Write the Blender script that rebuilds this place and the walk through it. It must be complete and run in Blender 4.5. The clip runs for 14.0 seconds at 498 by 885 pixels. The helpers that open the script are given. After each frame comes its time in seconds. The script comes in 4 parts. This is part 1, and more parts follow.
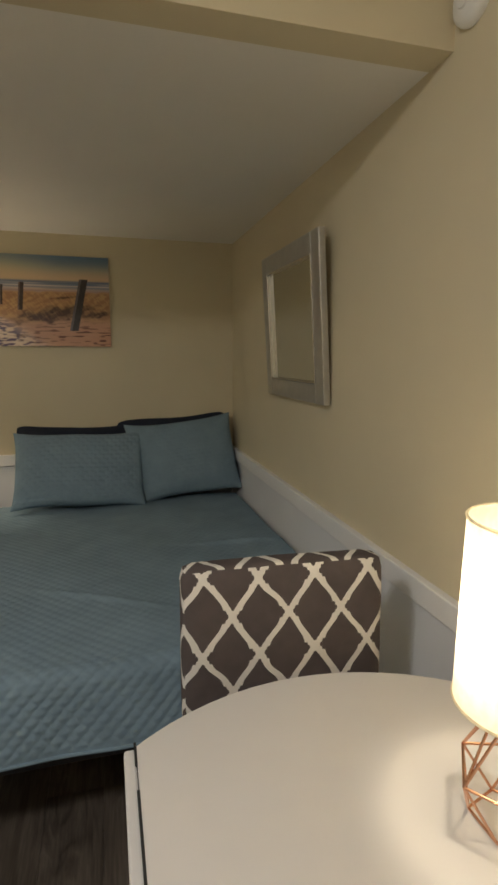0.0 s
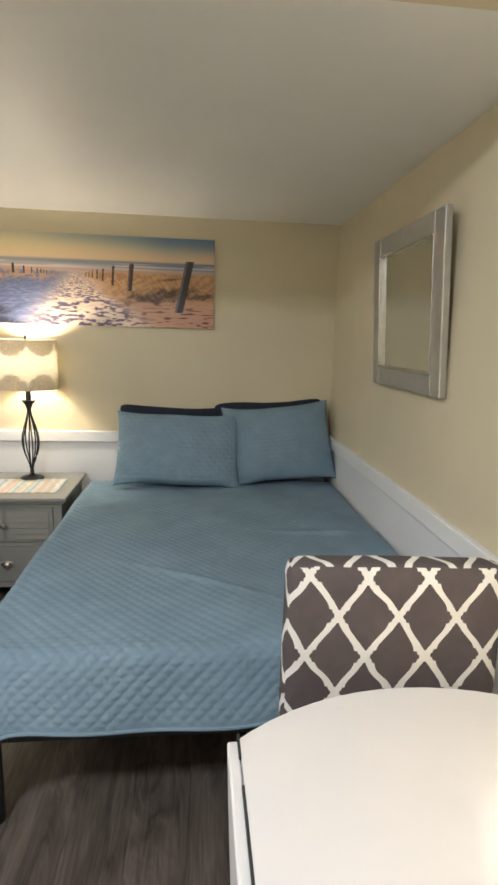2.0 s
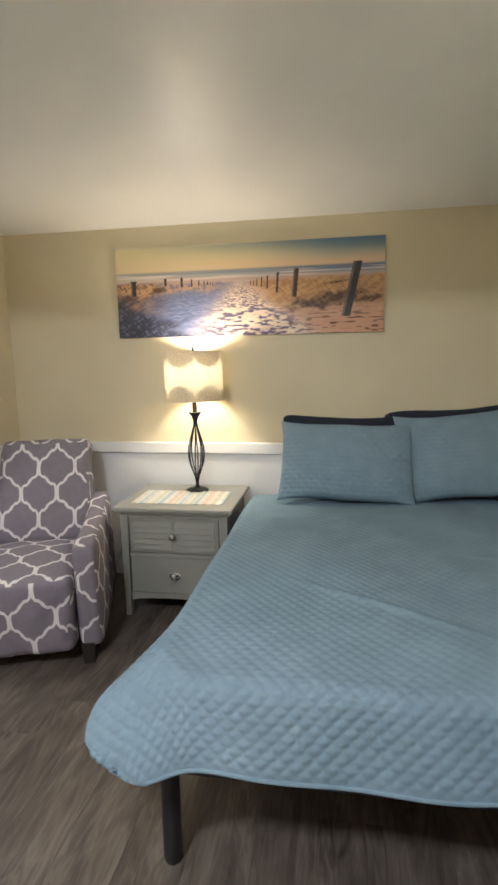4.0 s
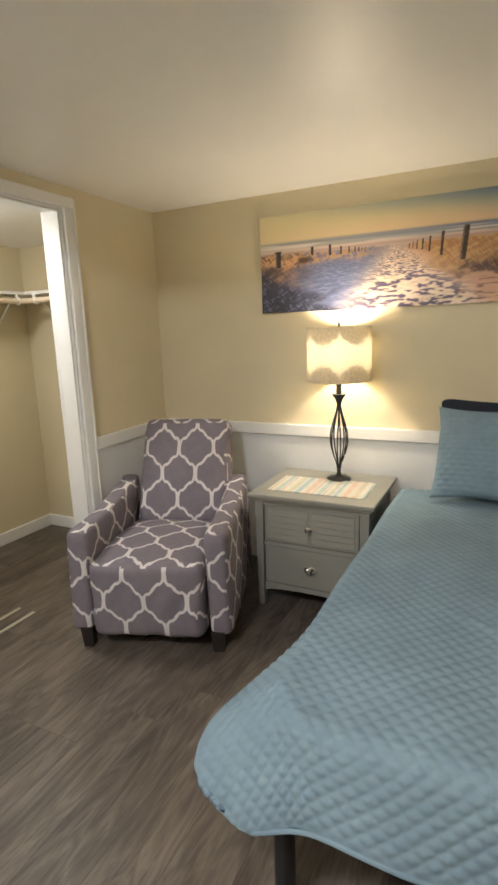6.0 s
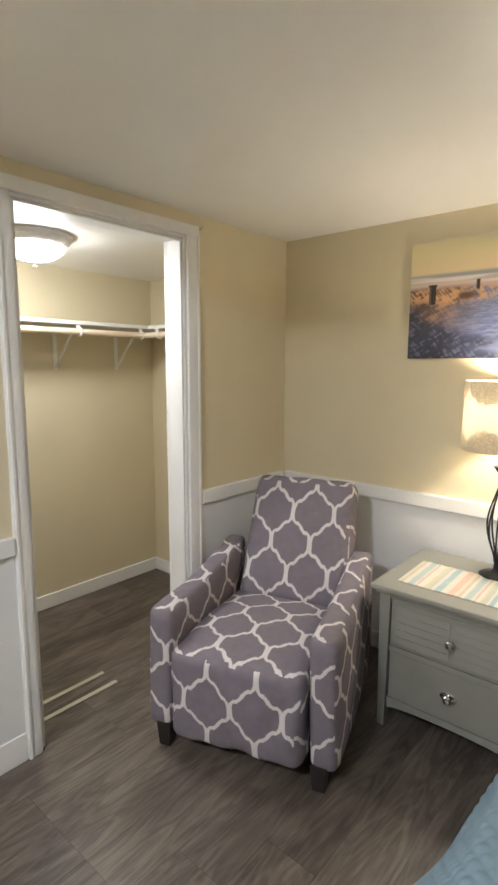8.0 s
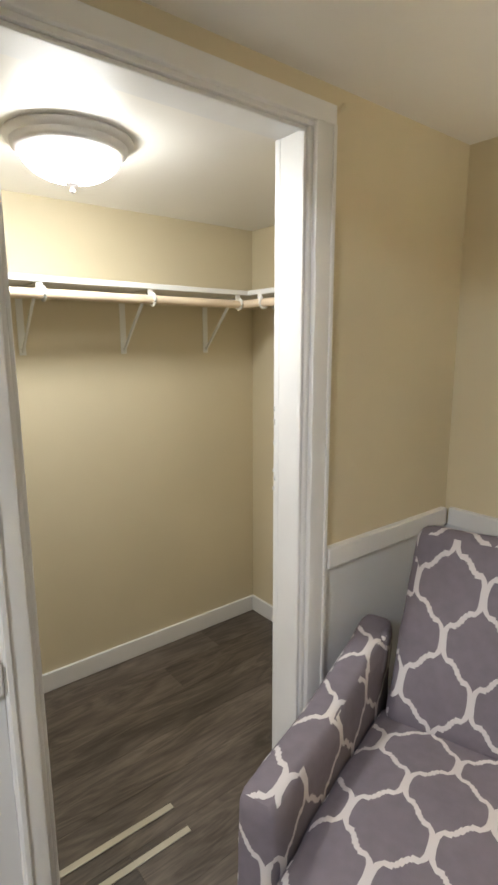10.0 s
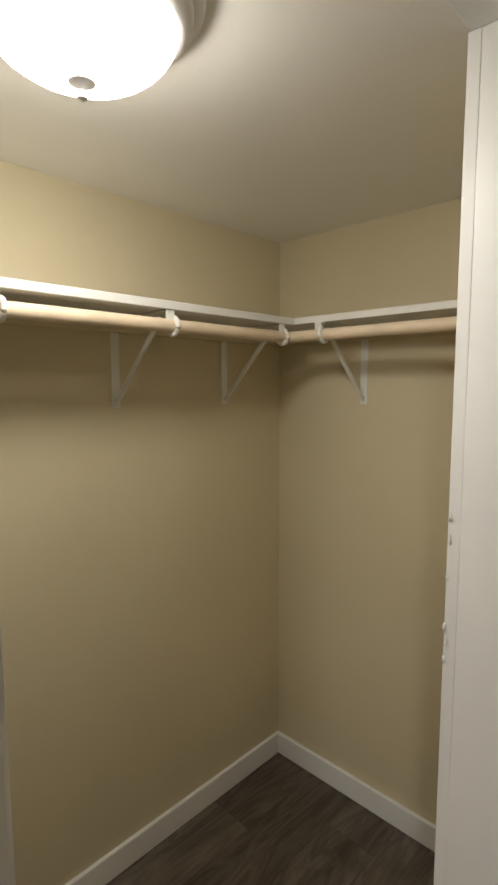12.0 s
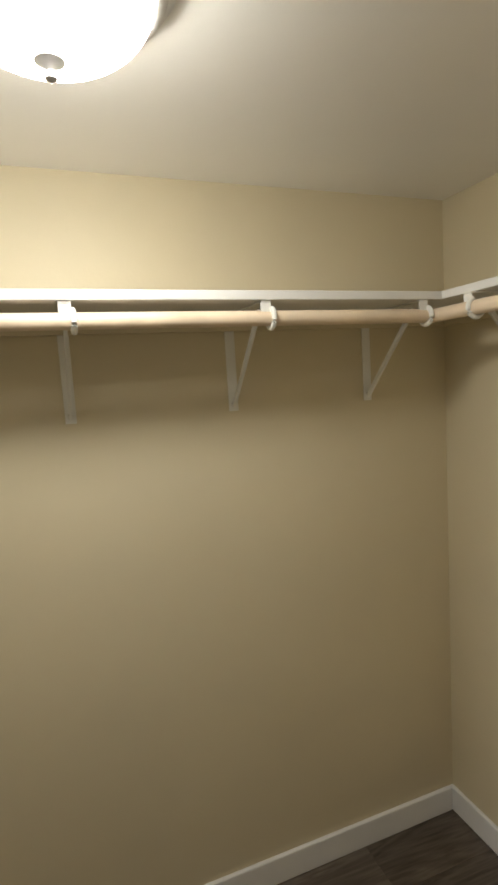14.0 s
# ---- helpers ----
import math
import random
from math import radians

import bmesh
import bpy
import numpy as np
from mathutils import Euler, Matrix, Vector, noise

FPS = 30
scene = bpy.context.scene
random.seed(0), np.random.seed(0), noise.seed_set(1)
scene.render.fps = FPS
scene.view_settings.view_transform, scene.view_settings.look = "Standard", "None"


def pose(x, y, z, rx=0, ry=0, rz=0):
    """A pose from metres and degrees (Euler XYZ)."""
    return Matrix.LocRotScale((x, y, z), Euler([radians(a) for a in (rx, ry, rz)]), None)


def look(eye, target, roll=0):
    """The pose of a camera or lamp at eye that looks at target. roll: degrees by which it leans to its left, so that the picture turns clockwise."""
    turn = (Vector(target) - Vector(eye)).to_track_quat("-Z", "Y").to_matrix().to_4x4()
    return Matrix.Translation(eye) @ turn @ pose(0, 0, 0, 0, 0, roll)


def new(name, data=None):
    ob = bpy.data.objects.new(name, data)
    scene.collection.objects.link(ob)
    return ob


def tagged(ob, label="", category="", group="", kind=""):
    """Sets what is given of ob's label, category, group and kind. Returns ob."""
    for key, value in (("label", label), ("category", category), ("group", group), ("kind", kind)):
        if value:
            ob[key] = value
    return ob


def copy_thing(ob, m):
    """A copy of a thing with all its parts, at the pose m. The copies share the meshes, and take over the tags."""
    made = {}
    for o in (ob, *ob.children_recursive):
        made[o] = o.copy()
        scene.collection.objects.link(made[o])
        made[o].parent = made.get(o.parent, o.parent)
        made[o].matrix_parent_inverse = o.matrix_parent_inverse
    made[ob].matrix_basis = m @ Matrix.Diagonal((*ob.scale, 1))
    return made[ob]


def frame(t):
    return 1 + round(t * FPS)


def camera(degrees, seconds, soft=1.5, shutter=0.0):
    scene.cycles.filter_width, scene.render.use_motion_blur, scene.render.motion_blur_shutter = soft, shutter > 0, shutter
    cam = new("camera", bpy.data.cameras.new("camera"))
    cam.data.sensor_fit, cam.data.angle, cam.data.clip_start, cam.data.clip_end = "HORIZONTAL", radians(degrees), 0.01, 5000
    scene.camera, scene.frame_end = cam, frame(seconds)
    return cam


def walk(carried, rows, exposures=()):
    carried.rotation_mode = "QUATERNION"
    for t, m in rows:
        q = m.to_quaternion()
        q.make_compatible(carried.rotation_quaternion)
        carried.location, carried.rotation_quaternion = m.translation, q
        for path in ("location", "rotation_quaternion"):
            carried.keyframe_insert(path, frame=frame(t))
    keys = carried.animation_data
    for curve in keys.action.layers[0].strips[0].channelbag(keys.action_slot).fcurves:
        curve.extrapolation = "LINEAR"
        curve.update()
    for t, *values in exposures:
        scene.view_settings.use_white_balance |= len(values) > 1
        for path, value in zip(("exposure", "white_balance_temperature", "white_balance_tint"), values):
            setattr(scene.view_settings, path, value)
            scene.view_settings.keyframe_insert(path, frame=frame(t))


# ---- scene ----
cam = camera(50.95, 14.0, soft=2.8)
PATH = [
    (0, (-0.780, -3.247, 1.420), (-0.260, -1.344, 1.093), 0.1),
    (0.5, (-0.816, -3.212, 1.413), (-0.505, -1.267, 1.070), 0.3),
    (1, (-0.833, -3.211, 1.432), (-0.645, -1.255, 1.057), 0.9),
    (1.5, (-0.832, -3.195, 1.426), (-0.676, -1.237, 1.049), 1.2),
    (2, (-0.834, -3.190, 1.421), (-0.632, -1.238, 1.033), 1.7),
    (2.5, (-0.868, -3.157, 1.410), (-0.781, -1.197, 1.023), 1.1),
    (3, (-0.937, -3.086, 1.407), (-0.934, -1.125, 1.010), 1.3),
    (3.5, (-0.960, -3.032, 1.357), (-1.039, -1.062, 1.021), -0.1),
    (4, (-0.978, -2.996, 1.338), (-1.313, -1.050, 1.022), -1.1),
    (6.5, (-1.019, -2.698, 1.412), (-1.983, -0.998, 0.985), -1.6),
    (7, (-1.081, -2.634, 1.445), (-2.167, -0.997, 1.073), -0.5),
    (9.5, (-1.675, -1.842, 1.433), (-3.161, -0.541, 1.120), 0.2),
    (10, (-1.952, -1.750, 1.448), (-3.491, -0.527, 1.076), -0.2),
    (10.5, (-2.181, -1.664, 1.468), (-3.750, -0.469, 1.135), -0.9),
    (11, (-2.400, -1.570, 1.444), (-3.985, -0.383, 1.172), -0.4),
    (11.5, (-2.542, -1.561, 1.455), (-4.129, -0.366, 1.227), -0.5),
    (12, (-2.756, -1.560, 1.470), (-4.138, -0.131, 1.252), -0.1),
    (12.5, (-2.774, -1.560, 1.506), (-4.109, -0.091, 1.258), 0.3),
    (13, (-2.783, -1.447, 1.470), (-4.110, 0.027, 1.214), 0.1),
    (13.5, (-2.771, -1.290, 1.507), (-4.355, -0.112, 1.188), -1.2),
    (14, (-2.733, -1.217, 1.478), (-4.594, -0.521, 1.252), -3.5),
]
EXPOSURES = [(0.0, -0.58, 6500, 10), (0.5, 0.24, 6000, 10), (1.0, 0.36, 5750, 10), (1.5, 0.43, 5700, 10), (3.0, 0.62, 5700, 10), (4.0, 0.64, 5700, 10), (6.5, 0.55, 6200, 10), (7.0, 0.58, 5900, 10), (9.5, 0.75, 5750, 10), (10.5, 0.27, 6000, 10), (11.5, -0.32, 6400, 10), (12.5, -0.24, 6400, 10), (13.5, -0.02, 6200, 10), (14.0, -0.04, 6200, 10)]
walk(cam, [(t, look(e, a, r)) for t, e, a, r in PATH], EXPOSURES)

# ---- world and lamps ----
world = bpy.data.worlds.new("world")
scene.world = world
world.use_nodes = True
world.node_tree.nodes["Background"].inputs[0].default_value = (0.05, 0.05, 0.06, 1)
world.node_tree.nodes["Background"].inputs[1].default_value = 0.05


def bulb(name, place, watts, colour, radius):
    data = bpy.data.lights.new(name, "POINT")
    data.energy, data.color, data.shadow_soft_size = watts, colour, radius
    ob = new(name, data)
    ob.location = place
    return tagged(ob, "warm bulb glowing inside its lamp shade", "light bulb")


LAMP_AT = (-1.768, -0.172)          # bedside lamp on the nightstand
DESK_AT = (-0.240, -2.705)          # small lamp on the round table
DOME_AT = (-3.435, -1.178)           # ceiling light of the closet
ROOM_AT = (-1.75, -3.35)           # ceiling light of the sitting end, behind the beam
bulb("bedside_bulb", (*LAMP_AT, 1.285), 9.7, (1.0, 0.87, 0.66), 0.035)
bulb("desk_bulb", (*DESK_AT, 1.085), 4.3, (1.0, 0.88, 0.66), 0.03)
DOME_GLOW = 50
ROOM_GLOW = 155

# ---- materials ----


def mat(name, colour, rough=0.6, metal=0.0, vary=0.08, scale=6.0, bump=0.0, bump_scale=60.0, spec=0.5):
    m = bpy.data.materials.new(name)
    m.use_nodes = True
    nt = m.node_tree
    b = nt.nodes["Principled BSDF"]
    b.inputs["Roughness"].default_value = rough
    b.inputs["Metallic"].default_value = metal
    b.inputs["Specular IOR Level"].default_value = spec
    co = nt.nodes.new("ShaderNodeTexCoord")
    n1 = nt.nodes.new("ShaderNodeTexNoise")
    n1.inputs["Scale"].default_value, n1.inputs["Detail"].default_value = scale, 6
    nt.links.new(co.outputs["Object"], n1.inputs["Vector"])
    ramp = nt.nodes.new("ShaderNodeValToRGB")
    ramp.color_ramp.elements[0].position, ramp.color_ramp.elements[1].position = 0.3, 0.7
    ramp.color_ramp.elements[0].color = (*[c * (1 - vary) for c in colour], 1)
    ramp.color_ramp.elements[1].color = (*[min(1, c * (1 + vary)) for c in colour], 1)
    nt.links.new(n1.outputs["Fac"], ramp.inputs["Fac"])
    nt.links.new(ramp.outputs["Color"], b.inputs["Base Color"])
    if bump:
        n2 = nt.nodes.new("ShaderNodeTexNoise")
        n2.inputs["Scale"].default_value, n2.inputs["Detail"].default_value = bump_scale, 4
        nt.links.new(co.outputs["Object"], n2.inputs["Vector"])
        bp = nt.nodes.new("ShaderNodeBump")
        bp.inputs["Strength"].default_value, bp.inputs["Distance"].default_value = bump, 0.002
        nt.links.new(n2.outputs["Fac"], bp.inputs["Height"])
        nt.links.new(bp.outputs["Normal"], b.inputs["Normal"])
    return m


def math_node(nt, op, a, b=0.0):
    n = nt.nodes.new("ShaderNodeMath")
    n.operation = op
    for i, v in enumerate((a, b)):
        if isinstance(v, (int, float)):
            n.inputs[i].default_value = v
        else:
            nt.links.new(v, n.inputs[i])
    return n.outputs[0]


def trellis(name, ground, line, wide, tall, width, stops):
    """Woven cloth with a printed trellis of mirrored ogee lines, in metres of the cloth."""
    m = mat(name, ground, rough=0.85, vary=0.07, scale=30, bump=0.5, bump_scale=500, spec=0.25)
    nt = m.node_tree
    b = nt.nodes["Principled BSDF"]
    base = b.inputs["Base Color"].links[0].from_socket
    uv = nt.nodes.new("ShaderNodeUVMap")
    warp = nt.nodes.new("ShaderNodeTexNoise")
    warp.inputs["Scale"].default_value = 5
    nt.links.new(uv.outputs["UV"], warp.inputs["Vector"])
    sep = nt.nodes.new("ShaderNodeSeparateXYZ")
    nt.links.new(uv.outputs["UV"], sep.inputs[0])
    shift = math_node(nt, "MULTIPLY", math_node(nt, "SUBTRACT", warp.outputs["Fac"], 0.5), 0.03)
    u = math_node(nt, "MULTIPLY", math_node(nt, "ADD", sep.outputs[0], shift), 2.0 / wide)
    v = math_node(nt, "MULTIPLY", math_node(nt, "ADD", sep.outputs[1], shift), 2.0 / tall)
    fold_u = math_node(nt, "PINGPONG", u, 1.0)
    fold_v = math_node(nt, "PINGPONG", v, 1.0)
    def line_at(along, across, pairs, half):
        r = nt.nodes.new("ShaderNodeValToRGB")
        e = r.color_ramp.elements
        e[0].position, e[0].color = pairs[0][0], (*[pairs[0][1]] * 3, 1)
        e[1].position, e[1].color = pairs[-1][0], (*[pairs[-1][1]] * 3, 1)
        for p, c in pairs[1:-1]:
            k = e.new(p)
            k.color = (c, c, c, 1)
        nt.links.new(along, r.inputs["Fac"])
        d = math_node(nt, "ABSOLUTE", math_node(nt, "SUBTRACT", across, r.outputs["Color"]))
        return math_node(nt, "LESS_THAN", d, half)

    turned = [(b_, a_) for a_, b_ in stops]
    mask = math_node(nt, "MAXIMUM", line_at(fold_v, fold_u, stops, width / wide), line_at(fold_u, fold_v, turned, width / tall))
    mix = nt.nodes.new("ShaderNodeMix")
    mix.data_type = "RGBA"
    nt.links.new(mask, mix.inputs["Factor"])
    nt.links.new(base, mix.inputs[6])
    mix.inputs[7].default_value = (*line, 1)
    nt.links.new(mix.outputs[2], b.inputs["Base Color"])
    return m


def plank_wood(name):
    """Grey-brown vinyl plank with long cathedral grain, different on every plank."""
    m = bpy.data.materials.new(name)
    m.use_nodes = True
    nt = m.node_tree
    b = nt.nodes["Principled BSDF"]
    co, info = nt.nodes.new("ShaderNodeTexCoord"), nt.nodes.new("ShaderNodeObjectInfo")
    comb = nt.nodes.new("ShaderNodeCombineXYZ")
    nt.links.new(math_node(nt, "MULTIPLY", info.outputs["Random"], 37.0), comb.inputs[0])
    nt.links.new(math_node(nt, "MULTIPLY", info.outputs["Random"], 11.0), comb.inputs[1])
    add = nt.nodes.new("ShaderNodeVectorMath")
    nt.links.new(co.outputs["Object"], add.inputs[0])
    nt.links.new(comb.outputs[0], add.inputs[1])
    mp = nt.nodes.new("ShaderNodeMapping")
    mp.inputs["Scale"].default_value = (6.0, 1.1, 1.0)
    nt.links.new(add.outputs[0], mp.inputs["Vector"])
    n = nt.nodes.new("ShaderNodeTexNoise")
    n.inputs["Scale"].default_value, n.inputs["Detail"].default_value, n.inputs["Distortion"].default_value = 1.6, 5, 1.2
    nt.links.new(mp.outputs[0], n.inputs["Vector"])
    rings = math_node(nt, "PINGPONG", math_node(nt, "MULTIPLY", n.outputs["Fac"], 6.0), 0.5)
    fine = nt.nodes.new("ShaderNodeTexNoise")
    mp2 = nt.nodes.new("ShaderNodeMapping")
    mp2.inputs["Scale"].default_value = (130.0, 9.0, 1.0)
    nt.links.new(add.outputs[0], mp2.inputs["Vector"])
    nt.links.new(mp2.outputs[0], fine.inputs["Vector"])
    fine.inputs["Scale"].default_value, fine.inputs["Detail"].default_value = 1.0, 4
    blot = nt.nodes.new("ShaderNodeTexNoise")
    mp3 = nt.nodes.new("ShaderNodeMapping")
    mp3.inputs["Scale"].default_value = (7.0, 1.6, 1.0)
    nt.links.new(add.outputs[0], mp3.inputs["Vector"])
    nt.links.new(mp3.outputs[0], blot.inputs["Vector"])
    blot.inputs["Scale"].default_value, blot.inputs["Detail"].default_value = 1.5, 4
    f = math_node(nt, "ADD", math_node(nt, "MULTIPLY", rings, 0.46), math_node(nt, "MULTIPLY", fine.outputs["Fac"], 0.48))
    f = math_node(nt, "ADD", f, math_node(nt, "MULTIPLY", math_node(nt, "SUBTRACT", blot.outputs["Fac"], 0.5), 0.75))
    f = math_node(nt, "ADD", f, math_node(nt, "MULTIPLY", math_node(nt, "SUBTRACT", info.outputs["Random"], 0.5), 0.14))
    r = nt.nodes.new("ShaderNodeValToRGB")
    e = r.color_ramp.elements
    e[0].position, e[0].color = 0.08, (0.046, 0.037, 0.030, 1)
    e[1].position, e[1].color = 0.75, (0.208, 0.172, 0.140, 1)
    k = e.new(0.38)
    k.color = (0.108, 0.086, 0.069, 1)
    nt.links.new(f, r.inputs["Fac"])
    nt.links.new(r.outputs["Color"], b.inputs["Base Color"])
    b.inputs["Roughness"].default_value = 0.42
    bp = nt.nodes.new("ShaderNodeBump")
    bp.inputs["Strength"].default_value, bp.inputs["Distance"].default_value = 0.25, 0.001
    nt.links.new(fine.outputs["Fac"], bp.inputs["Height"])
    nt.links.new(bp.outputs["Normal"], b.inputs["Normal"])
    return m


def see_through(name, colour, gone=0.5, thin=0.9, scale=90):
    """Cloth that lets lamp light through."""
    m = bpy.data.materials.new(name)
    m.use_nodes = True
    nt = m.node_tree
    nt.nodes.remove(nt.nodes["Principled BSDF"])
    d, t, mix = nt.nodes.new("ShaderNodeBsdfDiffuse"), nt.nodes.new("ShaderNodeBsdfTranslucent"), nt.nodes.new("ShaderNodeMixShader")
    co, n, r = nt.nodes.new("ShaderNodeTexCoord"), nt.nodes.new("ShaderNodeTexNoise"), nt.nodes.new("ShaderNodeValToRGB")
    n.inputs["Scale"].default_value, n.inputs["Detail"].default_value = scale, 3
    r.color_ramp.elements[0].position, r.color_ramp.elements[1].position = 0.38, 0.62
    nt.links.new(co.outputs["Object"], n.inputs["Vector"])
    r.color_ramp.elements[0].color = (*[c * thin for c in colour], 1)
    r.color_ramp.elements[1].color = (*colour, 1)
    nt.links.new(n.outputs["Fac"], r.inputs["Fac"])
    for s in (d, t):
        nt.links.new(r.outputs["Color"], s.inputs["Color"])
    mix.inputs[0].default_value = gone
    nt.links.new(d.outputs[0], mix.inputs[1])
    nt.links.new(t.outputs[0], mix.inputs[2])
    nt.links.new(mix.outputs[0], nt.nodes["Material Output"].inputs["Surface"])
    return m


def glowing(name, colour, strength):
    m = mat(name, (0.9, 0.9, 0.88), rough=0.3)
    b = m.node_tree.nodes["Principled BSDF"]
    b.inputs["Emission Color"].default_value = (*colour, 1)
    b.inputs["Emission Strength"].default_value = strength
    return m


def attribute_print(name):
    m = mat(name, (0.5, 0.5, 0.5), rough=0.35)
    nt = m.node_tree
    a = nt.nodes.new("ShaderNodeAttribute")
    a.attribute_name = "ink"
    nt.links.new(a.outputs["Color"], nt.nodes["Principled BSDF"].inputs["Base Color"])
    return m


ROUND = ((0.0, 0.03), (0.18, 0.045), (0.28, 0.10), (0.345, 0.18), (0.352, 0.36), (0.425, 0.38), (0.433, 0.47), (0.5, 0.5), (0.567, 0.53), (0.575, 0.62), (0.648, 0.64), (0.655, 0.82), (0.72, 0.90), (0.82, 0.955), (1.0, 0.97))
POINTED = ((0.0, 0.02), (0.08, 0.05), (0.15, 0.10), (0.16, 0.22), (0.24, 0.25), (0.33, 0.31), (0.5, 0.5), (0.67, 0.69), (0.76, 0.75), (0.84, 0.78), (0.85, 0.90), (0.92, 0.95), (1.0, 0.98))
WALL = mat("cream_wall_paint", (0.660, 0.577, 0.400), rough=0.55, vary=0.035, scale=2.0, bump=0.12, bump_scale=90)
CEIL = mat("ceiling_paint", (0.84, 0.81, 0.76), rough=0.42, vary=0.03, scale=1.5, bump=0.25, bump_scale=45)
WHITE = mat("white_trim_paint", (0.80, 0.79, 0.78), rough=0.48, vary=0.03, scale=5, bump=0.10, bump_scale=40)
PANEL = mat("white_wainscot_paint", (0.74, 0.74, 0.75), rough=0.45, vary=0.03, scale=3, bump=0.12, bump_scale=70)
SLAB = mat("concrete_slab", (0.05, 0.045, 0.04), rough=0.9)
WOOD = plank_wood("vinyl_plank")
QUILT = mat("blue_quilt_cotton", (0.205, 0.285, 0.346), rough=0.85, vary=0.08, scale=9, bump=0.45, bump_scale=420, spec=0.2)
SHAM = mat("blue_sham_cotton", (0.210, 0.293, 0.356), rough=0.85, vary=0.07, scale=12, bump=0.45, bump_scale=420, spec=0.2)
NAVY = mat("navy_pillowcase", (0.012, 0.018, 0.034), rough=0.85, vary=0.15, scale=20, bump=0.3, bump_scale=400)
TICK = mat("mattress_ticking", (0.55, 0.53, 0.50), rough=0.9)
BLACK = mat("black_metal_paint", (0.012, 0.012, 0.014), rough=0.4, vary=0.2, scale=30, spec=0.5)
IRON = mat("dark_bronze_iron", (0.022, 0.024, 0.028), rough=0.42, metal=0.5, vary=0.25, scale=40)
GREYWOOD = mat("grey_painted_wood", (0.275, 0.270, 0.240), rough=0.45, vary=0.05, scale=9, bump=0.1, bump_scale=50)
GAP = mat("dark_gap", (0.03, 0.03, 0.028), rough=0.9)
STEEL = mat("brushed_nickel", (0.62, 0.60, 0.57), rough=0.25, metal=1.0, vary=0.06, scale=60)
FRAME = mat("silver_mirror_frame", (0.50, 0.49, 0.46), rough=0.38, metal=0.75, vary=0.06, scale=25)
MIRROR = mat("mirror_glass", (0.72, 0.74, 0.72), rough=0.03, metal=1.0, vary=0.01)
TABLE = mat("white_table_laminate", (0.70, 0.675, 0.655), rough=0.32, vary=0.02, scale=4, bump=0.04, bump_scale=30)
COPPER = mat("rose_gold_wire", (0.75, 0.42, 0.28), rough=0.25, metal=1.0, vary=0.05, scale=60)
ARMCLOTH = trellis("mauve_grey_trellis_cover", (0.200, 0.174, 0.203), (0.66, 0.62, 0.62), 0.184, 0.258, 0.0140, ROUND)
CHAIRCLOTH = trellis("taupe_trellis_cloth", (0.098, 0.080, 0.078), (0.74, 0.71, 0.66), 0.126, 0.172, 0.0165, POINTED)
DARKLEG = mat("espresso_wood_leg", (0.018, 0.013, 0.011), rough=0.4, vary=0.2, scale=30)
SHADE = see_through("cream_linen_shade", (0.78, 0.69, 0.50), 0.085)
LACE = see_through("taupe_lace", (0.74, 0.68, 0.57), 0.50, 0.78, 150)
DESKSHADE = see_through("ivory_shade", (0.90, 0.84, 0.70), 0.6)
ROD = mat("pale_pine_dowel", (0.76, 0.62, 0.46), rough=0.45, vary=0.12, scale=8, bump=0.1, bump_scale=50)
PLASTIC = mat("white_plastic", (0.80, 0.79, 0.75), rough=0.35, vary=0.02)
NICKELRIM = mat("satin_nickel_rim", (0.72, 0.70, 0.69), rough=0.4, metal=0.25, vary=0.05, scale=20)
GLOW = glowing("lit_frosted_glass", (1.0, 0.95, 0.83), DOME_GLOW)
ROOMGLOW = glowing("lit_opal_glass", (1.0, 0.98, 0.95), ROOM_GLOW)
CREAMSTRIP = mat("pale_aluminium_track", (0.52, 0.48, 0.38), rough=0.4, metal=0.4)
PRINT = attribute_print("beach_print")
STRIPE = attribute_print("striped_cotton")
SHELFWHITE = mat("white_shelf_board", (0.78, 0.77, 0.75), rough=0.4, vary=0.02)

# ---- mesh helpers ----


def box(bm, x0, x1, y0, y1, z0, z1):
    vs = [bm.verts.new((x, y, z)) for x in (x0, x1) for y in (y0, y1) for z in (z0, z1)]
    for q in ((0, 1, 3, 2), (4, 6, 7, 5), (0, 4, 5, 1), (2, 3, 7, 6), (0, 2, 6, 4), (1, 5, 7, 3)):
        bm.faces.new([vs[i] for i in q])
    return vs


def finish(bm, bevel=0.0, segments=2):
    bmesh.ops.recalc_face_normals(bm, faces=bm.faces)
    if bevel:
        bmesh.ops.bevel(bm, geom=list(bm.edges), offset=bevel, segments=segments, profile=0.5, affect="EDGES", clamp_overlap=True)
    return bm


def map_cloth(bm):
    """Lays the cloth's metres on each face along its main direction."""
    uv = bm.loops.layers.uv.verify()
    for f in bm.faces:
        n = f.normal
        k = max(range(3), key=lambda i: abs(n[i]))
        for lp in f.loops:
            c = lp.vert.co
            lp[uv].uv = ((c.y, c.z), (c.x, c.z), (c.x, c.y))[k]


def part(name, bm, material, parent=None, label="", smooth=False, cloth=False):
    bm.normal_update()
    if cloth:
        map_cloth(bm)
    me = bpy.data.meshes.new(name)
    bm.to_mesh(me)
    bm.free()
    me.materials.append(material)
    if smooth:
        me.polygons.foreach_set("use_smooth", [True] * len(me.polygons))
        me.set_sharp_from_angle(angle=radians(40))
    ob = new(name, me)
    if parent:
        ob.parent = parent
    if label:
        ob["label"] = label
    return ob


def thing(name, label, category, m=None, group="", kind=""):
    ob = new(name)
    ob.empty_display_size = 0.1
    if m is not None:
        ob.matrix_world = m
    return tagged(ob, label, category, group, kind)


